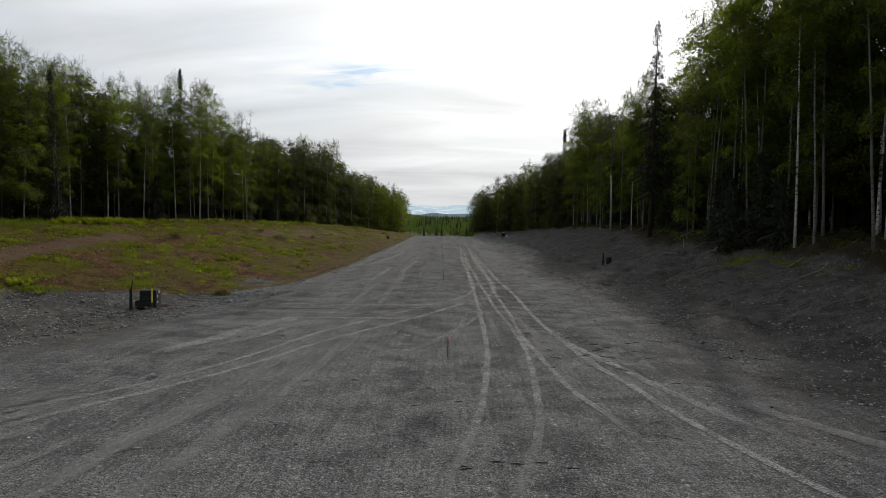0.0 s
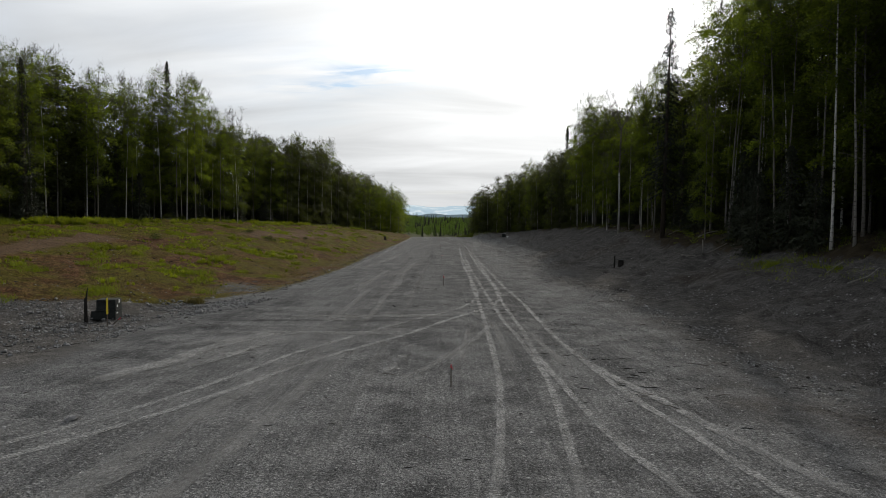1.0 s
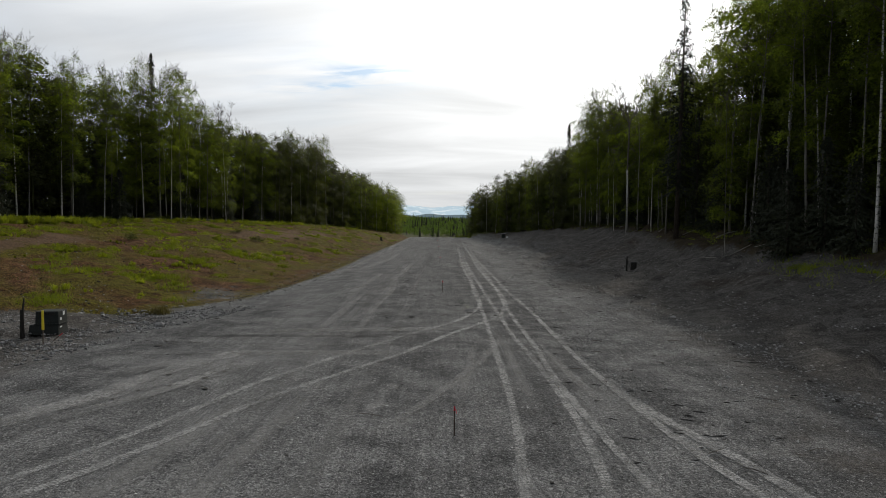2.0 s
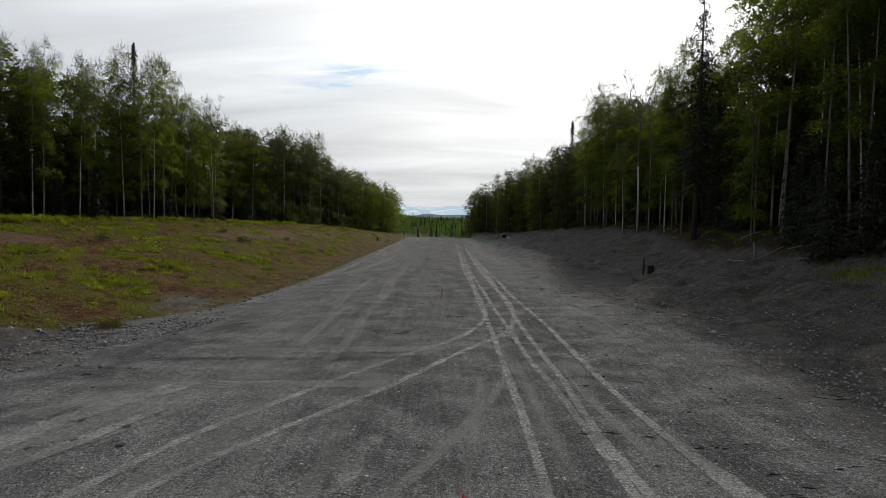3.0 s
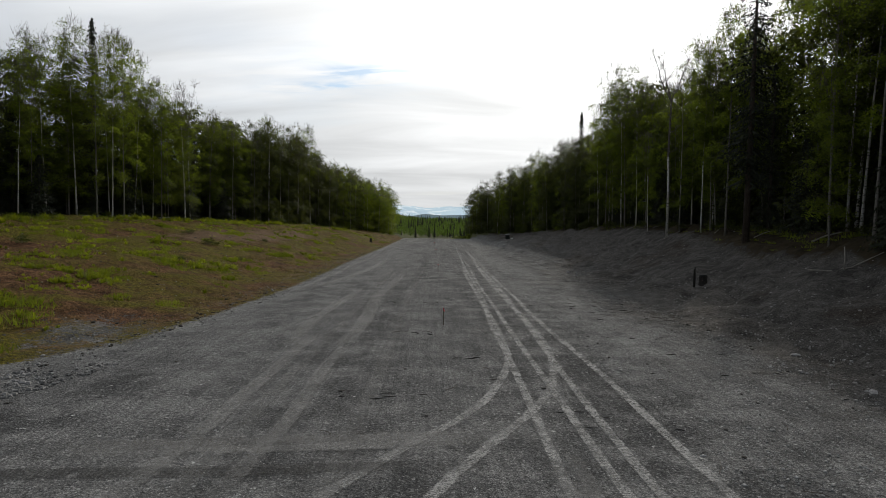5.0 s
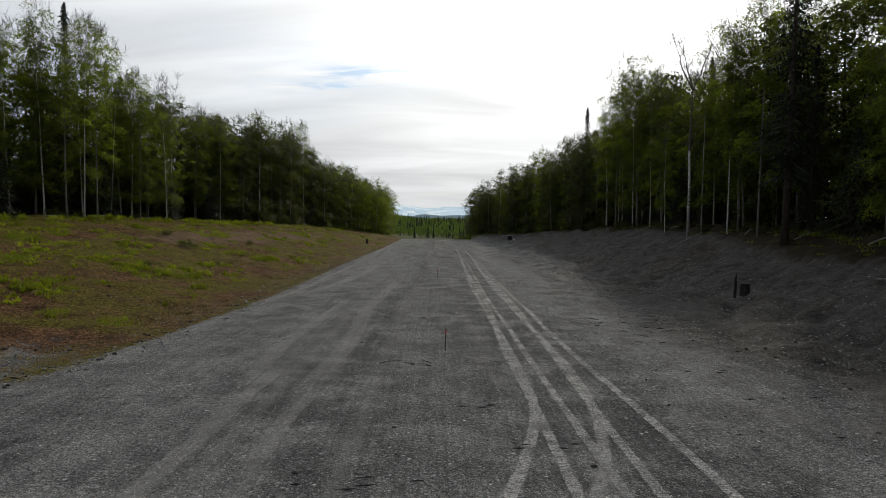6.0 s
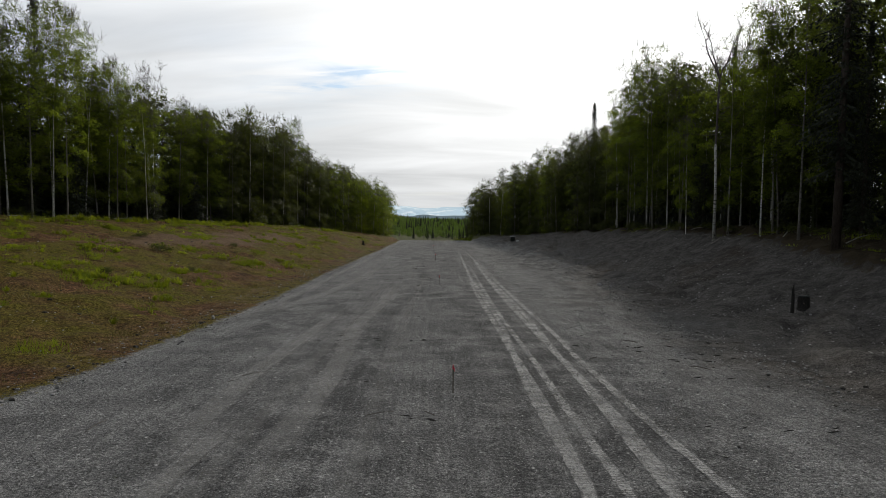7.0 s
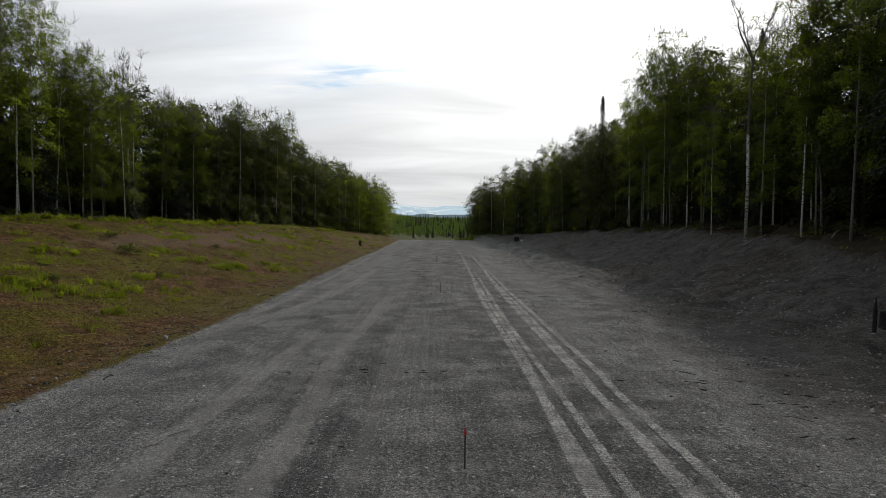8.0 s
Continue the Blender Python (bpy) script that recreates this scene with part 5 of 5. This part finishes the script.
weed_patch("weed_clumps", 37, [(x, y, q * 0.72) for x, y, q in bank_spots(rng, 2000, 0.05, 0.97, weedy)], MAT_WEED, "bright leafy weed clumps on the soil bank", 40, 0.28)
bright_spots = []
for _ in range(420):
    y = float(rng.choice([rng.uniform(28, 38), rng.uniform(47, 57), rng.uniform(57, 100)], p=[0.5, 0.35, 0.15]))
    bright_spots.append((float(trees_left(y)) + 1.5 + abs(rng.normal(0, 0.8)), y, rng.uniform(0.8, 1.45)))
weed_patch("tall_edge_grass", 38, bright_spots, MAT_WEED, "tall lush green grass at the foot of the birches", 70, 0.40)
edge_spots = []
for _ in range(300):
    y = float(rng.choice([rng.uniform(30, 62), rng.normal(88, 4), rng.uniform(60, 125)], p=[0.6, 0.2, 0.2]))
    edge_spots.append((float(trees_left(y)) + rng.normal(1.0, 0.9), y, rng.uniform(0.8, 1.7) * np.interp(y, [30, 60, 100], [1.1, 0.9, 0.6])))
grass_patch("woodland_edge_grass", 34, edge_spots, MAT_GRASS, "tall bright grass along the foot of the trees", 40, (0.18, 0.42), 0.24)
right_spots = []
for _ in range(260):
    y = rng.choice([rng.normal(32, 3.0), rng.normal(46, 3), rng.uniform(30, 90)])
    right_spots.append((float(trees_right(y)) + rng.normal(-0.3, 0.7), y, rng.uniform(0.6, 1.3)))
for _ in range(80):
    right_spots.append((rng.normal(17.3, 0.7), rng.normal(34.2, 1.5), rng.uniform(0.8, 1.7)))
for _ in range(30):
    right_spots.append((rng.normal(18.2, 0.6), rng.normal(28.6, 1.2), rng.uniform(0.8, 1.5)))
grass_patch("shaded_grass", 35, right_spots, MAT_GRASS, "grass tufts in the shade of the trees", 26, (0.08, 0.24), 0.22)
grass_patch("lone_grass_clump", 36, [(-10.95 + rng.normal(0, .16), 29.7 + rng.normal(0, .14), 1.15) for _ in range(14)], MAT_DRY, "lone dry grass clump on the gravel edge", 26, (0.15, 0.36), 0.14)


def pebble_mesh(seed, flat=0.6):
    rng = np.random.default_rng(seed)
    bm = bmesh.new()
    bmesh.ops.create_icosphere(bm, subdivisions=1, radius=0.5)
    s = rng.uniform(0.75, 1.2, 3)
    for v in bm.verts:
        v.co = Vector((v.co.x * s[0], v.co.y * s[1], v.co.z * s[2] * flat)) * float(rng.uniform(0.85, 1.15))
    me = bpy.data.meshes.new("rock")
    bm.to_mesh(me)
    bm.free()
    return me


ROCKS = [pebble_mesh(i) for i in range(80, 86)]


def scatter_pebbles(name, seed, count, place, size, material, label, flat=0.55):
    """Many small loose stones as one object."""
    rng = np.random.default_rng(seed)
    shapes = []
    for i in range(6):
        k = 4
        ring = [(0.5 * math.cos(a * 6.283 / k) * rng.uniform(0.8, 1.2), 0.5 * math.sin(a * 6.283 / k) * rng.uniform(0.8, 1.2), rng.uniform(-0.1, 0.15)) for a in range(k)]
        top_ring = [(0.55 * x, 0.55 * y, 0.42 + rng.uniform(-0.08, 0.08)) for x, y, z in ring]
        low = [(0.7 * x, 0.7 * y, -0.4) for x, y, z in ring]
        F = [tuple(range(2 * k, 3 * k))] + [(r * k + a, r * k + (a + 1) % k, r * k + k + (a + 1) % k, r * k + k + a) for r in range(2) for a in range(k)]
        shapes.append((np.array(low + ring + top_ring), F))
    g = Geo()
    for _ in range(count):
        x, y = place(rng)
        s = size[0] * (size[1] / size[0]) ** (rng.uniform() ** 2.2)
        V, F = shapes[rng.integers(6)]
        az = rng.uniform(0, 6.28)
        c, sn = math.cos(az), math.sin(az)
        q = V * (s * rng.uniform(0.7, 1.3, 3)) * [1, 1, flat]
        q = np.stack([q[:, 0] * c - q[:, 1] * sn + x, q[:, 0] * sn + q[:, 1] * c + y, q[:, 2] + ground_z(x, y) + 0.12 * s], 1)
        b = len(g.v)
        g.v += [tuple(p) for p in q.tolist()]
        g.f += [tuple(b + i for i in f) for f in F]
    tagged(new(name, g.mesh(name, material)), label, "stones", kind="stuff")


def on_strip(rng):
    """Loose stones gather in drifts, most of them beside the wheel tracks."""
    while True:
        y = 4 + 75 * rng.uniform() ** 1.5
        x = rng.uniform(float(edge_left(y)), float(edge_right(y)))
        drift = 0.25 + 0.9 * noise.noise(Vector((x * 0.5, y * 0.22, 1.0))) + (0.7 if x > 3.6 else 0.0)
        if rng.uniform() < drift:
            return x, y


def left_toe(rng):
    y = 16 + 70 * rng.uniform() ** 1.4
    w = 0.9 + max(0, (34 - y)) * 0.25
    return float(edge_left(y)) - abs(rng.normal(0, w)) + 0.8, y


def right_bank(rng):
    y = 8 + 75 * rng.uniform() ** 1.3
    while True:
        x = float(edge_right(y)) + abs(rng.normal(0, 3.4)) - 0.8
        if rng.uniform() < 0.55 + 0.7 * noise.noise(Vector((x * 0.55, y * 0.4, 4.0))):
            return x, y


def gravel_pad(rng):
    """The rough pad round the utility cabinet."""
    while True:
        y = 15 + 16.5 * rng.uniform() ** 1.1
        x = rng.uniform(float(edge_left(y)) - float(np.interp(y, [14, 24, 30, 36, 40], [8.6, 6.0, 2.6, 1.4, 0.6])), float(edge_left(y)) + 1.6)
        if rng.uniform() < 0.5 + 0.9 * noise.noise(Vector((x * 0.6, y * 0.5, 6.0))):
            return x, y


def coarse_drift(rng):
    """Coarser stones that graders left along the right of the strip."""
    while True:
        y = 18 + 50 * rng.uniform() ** 1.3
        x = rng.uniform(3.7, float(edge_right(y)) + 0.5)
        if rng.uniform() < 0.2 + 1.1 * noise.noise(Vector((x * 0.7, y * 0.3, 9.0))):
            return x, y


def dents(rng):
    """Where hooves and boots pressed the soft dust."""
    cx, cy = ((-8.0, 23.8), (-6.3, 20.3), (-5.6, 19.4), (-9.2, 24.6))[rng.integers(4)]
    return cx + rng.normal(0, 0.45), cy + rng.normal(0, 0.30)


scatter_pebbles("dust_dents", 103, 46, dents, (0.07, 0.20), MAT_CLOD, "dark pressed dents in the pale dust", 0.12)
scatter_pebbles("strip_pebbles", 91, 9000, on_strip, (0.012, 0.050), MAT_PEBBLE, "small pale stones lying loose on the gravel strip")
scatter_pebbles("coarse_pebbles", 102, 2600, coarse_drift, (0.025, 0.075), MAT_PEBBLE, "coarse pale pebbles beside the wheel tracks")
scatter_pebbles("pad_rubble", 96, 7000, gravel_pad, (0.03, 0.15), MAT_RUBBLE, "broken grey rubble on the rough gravel pad")
scatter_pebbles("toe_stones", 92, 2600, left_toe, (0.015, 0.11), MAT_RUBBLE, "rough stones along the toe of the soil bank")
scatter_pebbles("bank_stones", 93, 8600, right_bank, (0.020, 0.10), MAT_STONE, "pale stones scattered on the shade-darkened fill bank")
def scatter_twigs():
    """Thin broken twigs lying about on gravel and fill."""
    rng = np.random.default_rng(97)
    g = Geo()
    for _ in range(170):
        x, y = on_strip(rng) if rng.uniform() < 0.6 else right_bank(rng)
        a, L = rng.uniform(0, 3.14), rng.uniform(0.12, 0.55)
        z = ground_z(x, y) + 0.02
        d = np.array([math.cos(a), math.sin(a), 0]) * L / 2
        g.tube([np.array([x, y, z]) - d, np.array([x, y, z + 0.02]) + rng.normal(0, 0.03, 3) * [1, 1, 0], np.array([x, y, z + 0.01]) + d], [0.008, 0.007, 0.004], 4)
    tagged(new("loose_twigs", g.mesh("loose_twigs", MAT_TWIG)), "thin broken twigs lying on the gravel", "twigs", kind="stuff")


scatter_twigs()
scatter_pebbles("bank_clods", 98, 520, right_bank, (0.03, 0.14), MAT_CLOD, "dark crumbled earth clods on the fill bank", 0.5)


def on_soil(rng):
    y = 22 + 75 * rng.uniform() ** 1.3
    u = rng.uniform(0.0, 1.0) ** 1.2
    return float(edge_left(y)) - float(np.interp(y, [22, 30, 38], [6, 2.6, 0.3])) - u * 16.0, y


scatter_pebbles("soil_pebbles", 99, 2600, on_soil, (0.025, 0.09), MAT_STONE, "small pale pebbles in the soil of the bank")
scatter_pebbles("soil_clods", 100, 2200, on_soil, (0.03, 0.14), MAT_CLOD, "dark crumbs of earth on the soil bank", 0.5)


def tread_marks():
    """Low dark ridges of earth that turning wheels left across the strip."""
    rng = np.random.default_rng(101)
    g = Geo()
    for _ in range(80):
        x, y = on_strip(rng)
        turn = rng.normal(0, 0.25)
        for _ in range(rng.integers(2, 6)):
            L = rng.uniform(0.04, 0.15)
            cx, cy = x + rng.normal(0, 0.6), y + rng.normal(0, 0.12)
            dx, dy, z = L * math.cos(turn), L * math.sin(turn), ground_z(cx, cy) + 0.004
            g.tube([(cx - dx, cy - dy, z), (cx, cy + rng.normal(0, 0.02), z + 0.006), (cx + dx, cy + dy, z)], [0.003, 0.011, 0.003], 5)
    tagged(new("tread_ridges", g.mesh("tread_ridges", MAT_CLOD)), "dark broken ridges of earth left by wheels", "earth", kind="stuff")


tread_marks()
scatter_pebbles("strip_clods", 94, 900, on_strip, (0.02, 0.12), MAT_CLOD, "dark flattened earth clods on the gravel strip", 0.25)
scatter_pebbles("toe_clods", 95, 620, lambda r: (lambda y: (float(edge_left(y)) + r.normal(-0.15, 0.22), y))(r.uniform(28, 110)), (0.03, 0.13), MAT_CLOD, "dark earth clods along the edge of the strip", 0.5)

for i, (x, y, s) in enumerate(((9.3, 32.9, 0.28), (8.3, 31.0, 0.18), (9.9, 34.5, 0.16), (-7.0, 13.9, 0.3), (8.8, 29.3, 0.2), (-13.0, 27.9, 0.30), (-12.4, 28.3, 0.26),
                               (-9.6, 26.6, 0.40), (10.6, 40.0, 0.24), (8.9, 58.9, 0.45), (9.3, 58.1, 0.3), (-8.1, 46.4, 0.26), (10.0, 27.0, 0.22), (7.9, 24.8, 0.22))):
    ob = new("rock", ROCKS[i % 6])
    if not ROCKS[i % 6].materials:
        ROCKS[i % 6].materials.append(MAT_STONE)
    ob.matrix_basis = Matrix.LocRotScale((x, y, ground_z(x, y) + 0.12 * s), Euler((0.1 * i, 0.07 * i, i * 1.3)), (s, s * 0.85, s * 0.8))
    tagged(ob, "pale grey rounded rock on the gravel", "rock", "loose rocks beside the strip")


# ------------------------------------------------------------------ things beside and on the strip
def survey_stake(x, y, h, lean):
    st = thing("survey_stake", "thin survey lath with pink painted top standing in gravel", "stake", "stakes along the centre line",
               m=Matrix.LocRotScale((x, y, ground_z(x, y)), Euler((lean, -lean * 0.4, 0.2)), None))
    g = Geo()
    g.box(-0.011, -0.006, -0.10, 0.011, 0.006, h * 0.84)
    lath = part("lath", g, MAT_STAKE, st, bevel=0.002)
    g = Geo()
    g.box(-0.013, -0.008, h * 0.84, 0.013, 0.008, h, 0.002)
    part("painted_top", g, MAT_PINK, lath, "fluorescent pink painted tip", bevel=0.002)
    g = Geo()
    g.tube([(-0.012, -0.012, h * 0.96), (0.02, -0.022, h * 0.88), (0.03, -0.02, h * 0.76)], [0.010, 0.009, 0.004], 5)
    part("ribbon", g, MAT_PINK, lath, "pink flagging ribbon")


for x, y, h, lean in ((0.06, 16.3, 0.52, 0.02), (0.0, 37.3, 0.58, 0.01), (-0.06, 58.3, 0.55, -0.03), (-0.15, 79.5, 0.55, 0.02), (-0.3, 101, 0.5, 0.0)):
    survey_stake(x, y, h, lean)


def utility_cabinet(x, y, turn):
    c = thing("utility_cabinet", "dark green ground-level utility cabinet on a stepped base", "cabinet",
              m=pose(x, y, ground_z(x, y) - 0.03, 0, 0, turn) @ Matrix.Diagonal((0.9, 0.9, 0.88, 1)))
    g = Geo()
    g.box(-0.52, -0.36, 0.0, 0.46, 0.40, 0.36, 0.03)
    part("base_skirt", g, MAT_CABINET, c, bevel=0.02)
    g = Geo()
    g.box(-0.30, -0.34, 0.364, 0.46, 0.36, 0.84, 0.015)
    hood = part("hood", g, MAT_CABINET, c, bevel=0.025)
    g = Geo()
    g.box(-0.33, -0.37, 0.36, 0.49, 0.39, 0.40)
    part("hood_rim", g, MAT_CABINET, hood, bevel=0.01)
    g = Geo()
    g.box(-0.18, -0.352, 0.70, 0.34, -0.344, 0.83 - 0.03)
    part("door_seam", g, MAT_POST, hood)
    for bx in ((0.462, -0.02, 0.66, 0.466, 0.12, 0.80), (0.462, -0.22, 0.50, 0.466, -0.13, 0.60), (0.462, -0.26, 0.24, 0.466, -0.10, 0.29)):
        g = Geo()
        g.box(*bx)
        part("sticker", g, MAT_LABEL, hood, "small white warning sticker")


def marker_post(x, y):
    p = thing("cable_marker", "yellow flat cable marker on a thin brown stake", "marker", m=pose(x, y, ground_z(x, y), 2, 1, 15))
    g = Geo()
    g.box(-0.013, -0.010, -0.1, 0.013, 0.010, 0.46)
    part("sleeve", g, MAT_STAKE, p, bevel=0.003)
    g = Geo()
    g.box(-0.032, -0.015, 0.46, 0.032, 0.015, 1.02, 0.003)
    part("marker_blade", g, MAT_YELLOW, p, bevel=0.005)


def dark_post(x, y, h, fork, turn, tilt):
    p = thing("bollard_post", "dark tarred post leaning beside the utility cabinet", "post", "posts beside utility cabinets",
              m=pose(x, y, ground_z(x, y) - 0.1, tilt, tilt * 0.5, turn))
    g = Geo()
    g.tube([(0, 0, 0), (0.0, 0, 0.3), (0.01, 0, h * 0.80)], [0.066, 0.058, 0.052], 8)
    part("shaft", g, MAT_POST, p)
    g = Geo()
    g.tube([(0.03, 0, h * 0.76), (0.05, 0.01, h * 0.93), (0.075, 0.02, h * 1.12)], [0.032, 0.026, 0.015], 6)
    part("splinter", g, MAT_POST, p)
    if fork:
        g = Geo()
        g.tube([(-0.04, 0, h * 0.76), (-0.05, 0.0, h * 1.0)], [0.035, 0.02], 6)
        part("splinter", g, MAT_POST, p)


def round_pedestal(x, y):
    p = thing("service_pedestal", "dark tapered round service pedestal standing on the bank", "pedestal", m=pose(x, y, ground_z(x, y) - 0.10, 0, 0, 20) @ Matrix.Diagonal((0.72, 0.72, 0.84, 1)))
    g = Geo()
    g.tube([(0, 0, 0), (0, 0, 0.06), (0, 0, 0.16), (0, 0, 0.62)], [0.38, 0.37, 0.29, 0.235], 14)
    body = part("body", g, MAT_POST, p)
    for i in range(14):
        a = i * 2 * math.pi / 14
        g = Geo()
        g.box(-0.008, -0.014, 0.18, 0.008, 0.014, 0.60)
        ob = part("rib", g, MAT_POST, body)
        ob.matrix_basis = pose(0.256 * math.cos(a), 0.256 * math.sin(a), 0, 0, 0, math.degrees(a))
    g = Geo()
    g.tube([(0, 0, 0.62), (0, 0, 0.66), (0, 0, 0.68)], [0.25, 0.25, 0.22], 14)
    part("lid", g, MAT_CABINET, p)
    g = Geo()
    g.box(-0.29, -0.24, 0.36, -0.23, -0.19, 0.41, 0.01)
    part("lock", g, MAT_STAKE, body, "small dull lock")


utility_cabinet(-12.6, 25.5, 8)
marker_post(-11.52, 23.5)
dark_post(-13.05, 24.9, 1.12, False, 0, 2)
g = thing("survey_stake", "low broken survey lath with faded pink tape", "stake", m=pose(-11.75, 24.4, ground_z(-11.75, 24.4), 4, 48, 30))
q = Geo()
q.box(-0.012, -0.008, -0.08, 0.012, 0.008, 0.16)
part("lath", q, MAT_STAKE, g)
q = Geo()
q.box(-0.014, -0.010, 0.16, 0.014, 0.010, 0.27)
part("painted_top", q, MAT_PINK, g, "faded pink tape")
round_pedestal(12.60, 46.1)
dark_post(12.08, 45.9, 1.0, True, 40, 1)


def stump(x, y, r, h, label="dark cut tree stump on the bank"):
    rng = np.random.default_rng(int(abs(x * 100)))
    s = thing("tree_stump", label, "stump", "stumps beside the strip", m=pose(x, y, ground_z(x, y) - 0.08, 0, 0, x * 40))
    g = Geo()
    g.tube([(0, 0, 0), (0, 0, 0.12), (0, 0, h * 0.5), (0.02, 0, h)], [r * 1.5, r * 1.15, r * 0.95, r * 0.9], 10)
    bole = part("bole", g, MAT_POST, s)
    g = Geo()
    g.tube([(0.02, 0, h), (0.02, 0, h + 0.012)], [r * 0.85, r * 0.84], 10)
    part("cut_face", g, MAT_DEADWOOD, bole, "pale sawn face")
    for i in range(4):
        a = i * 1.57 + rng.uniform(0, 0.8)
        g = Geo()
        g.tube([(0.5 * r * math.cos(a), 0.5 * r * math.sin(a), 0.22), (1.9 * r * math.cos(a), 1.9 * r * math.sin(a), 0.05)], [r * 0.4, r * 0.15], 5)
        part("root", g, MAT_POST, bole)


stump(-9.3, 104.0, 0.14, 0.66)
# a second cabinet pair far along the strip
tank = thing("utility_cabinet", "dark utility cabinet with pale lid far along the strip", "cabinet", m=pose(11.5, 116.2, ground_z(11.5, 116.2) - 0.02, 0, 0, 0))
q = Geo()
q.box(-0.34, -0.3, 0, 0.34, 0.3, 0.72, 0.02)
part("base_skirt", q, MAT_CABINET, tank, bevel=0.02)
q = Geo()
q.box(-0.38, -0.34, 0.724, 0.38, 0.34, 0.82, 0.02)
part("lid", q, MAT_GREYPIPE, tank, "pale grey lid", bevel=0.02)
q = Geo()
q.box(0.48, -0.5, 0, 0.85, -0.1, 0.26, 0.04)
part("plinth", q, MAT_LABEL, tank, "pale low plinth", bevel=0.02)


def fallen_stick(pts, r, label="bleached fallen branch on the bank"):
    ob = thing("fallen_branch", label, "branch", "fallen branches on the bank", m=pose(pts[0][0], pts[0][1], ground_z(*pts[0][:2])))
    g = Geo()
    loc = [(x - pts[0][0], y - pts[0][1], ground_z(x, y) - ground_z(*pts[0][:2]) + z) for x, y, z in pts]
    g.tube(loc, [r * (1 - 0.6 * i / len(loc)) for i in range(len(loc))], 6)
    part("branch", g, MAT_DEADWOOD, ob, smooth=True)


fallen_stick([(16.6, 41.9, -0.1), (16.6, 41.9, 0.5), (16.58, 41.92, 0.98)], 0.035, "bleached upright stick on the bank")
fallen_stick([(15.4, 42.4, 0.32), (16.2, 42.1, 0.06), (16.9, 41.9, 0.05), (18.0, 41.6, 0.25)], 0.03)
fallen_stick([(16.4, 27.6, 0.05), (17.0, 27.2, 0.25), (17.3, 27.0, 0.55)], 0.03)
fallen_stick([(17.2, 30.2, 0.03), (18.4, 30.9, 0.07)], 0.022)
for i in range(16):
    y = 34 + i * 5.2 + R.uniform(-1, 1)
    x = float(trees_left(y)) + R.uniform(-1.2, 0.8)
    a = R.uniform(-0.5, 0.5)
    L = R.uniform(0.8, 2.4)
    fallen_stick([(x, y, 0.08), (x + L * 0.5 * math.sin(a), y + L * 0.5 * math.cos(a), 0.16), (x + L * math.sin(a), y + L * math.cos(a), 0.12)], R.uniform(0.03, 0.08), "bleached fallen branch at the foot of the trees")
for i in range(10):
    y = 30 + i * 5.6 + R.uniform(-1, 1)
    x = float(trees_right(y)) - R.uniform(0.3, 2.0)
    a = R.uniform(0, 3)
    L = R.uniform(0.7, 1.8)
    fallen_stick([(x, y, 0.06), (x + L * 0.5 * math.sin(a), y + L * 0.5 * math.cos(a), 0.12), (x + L * math.sin(a), y + L * math.cos(a), 0.08)], R.uniform(0.02, 0.05))
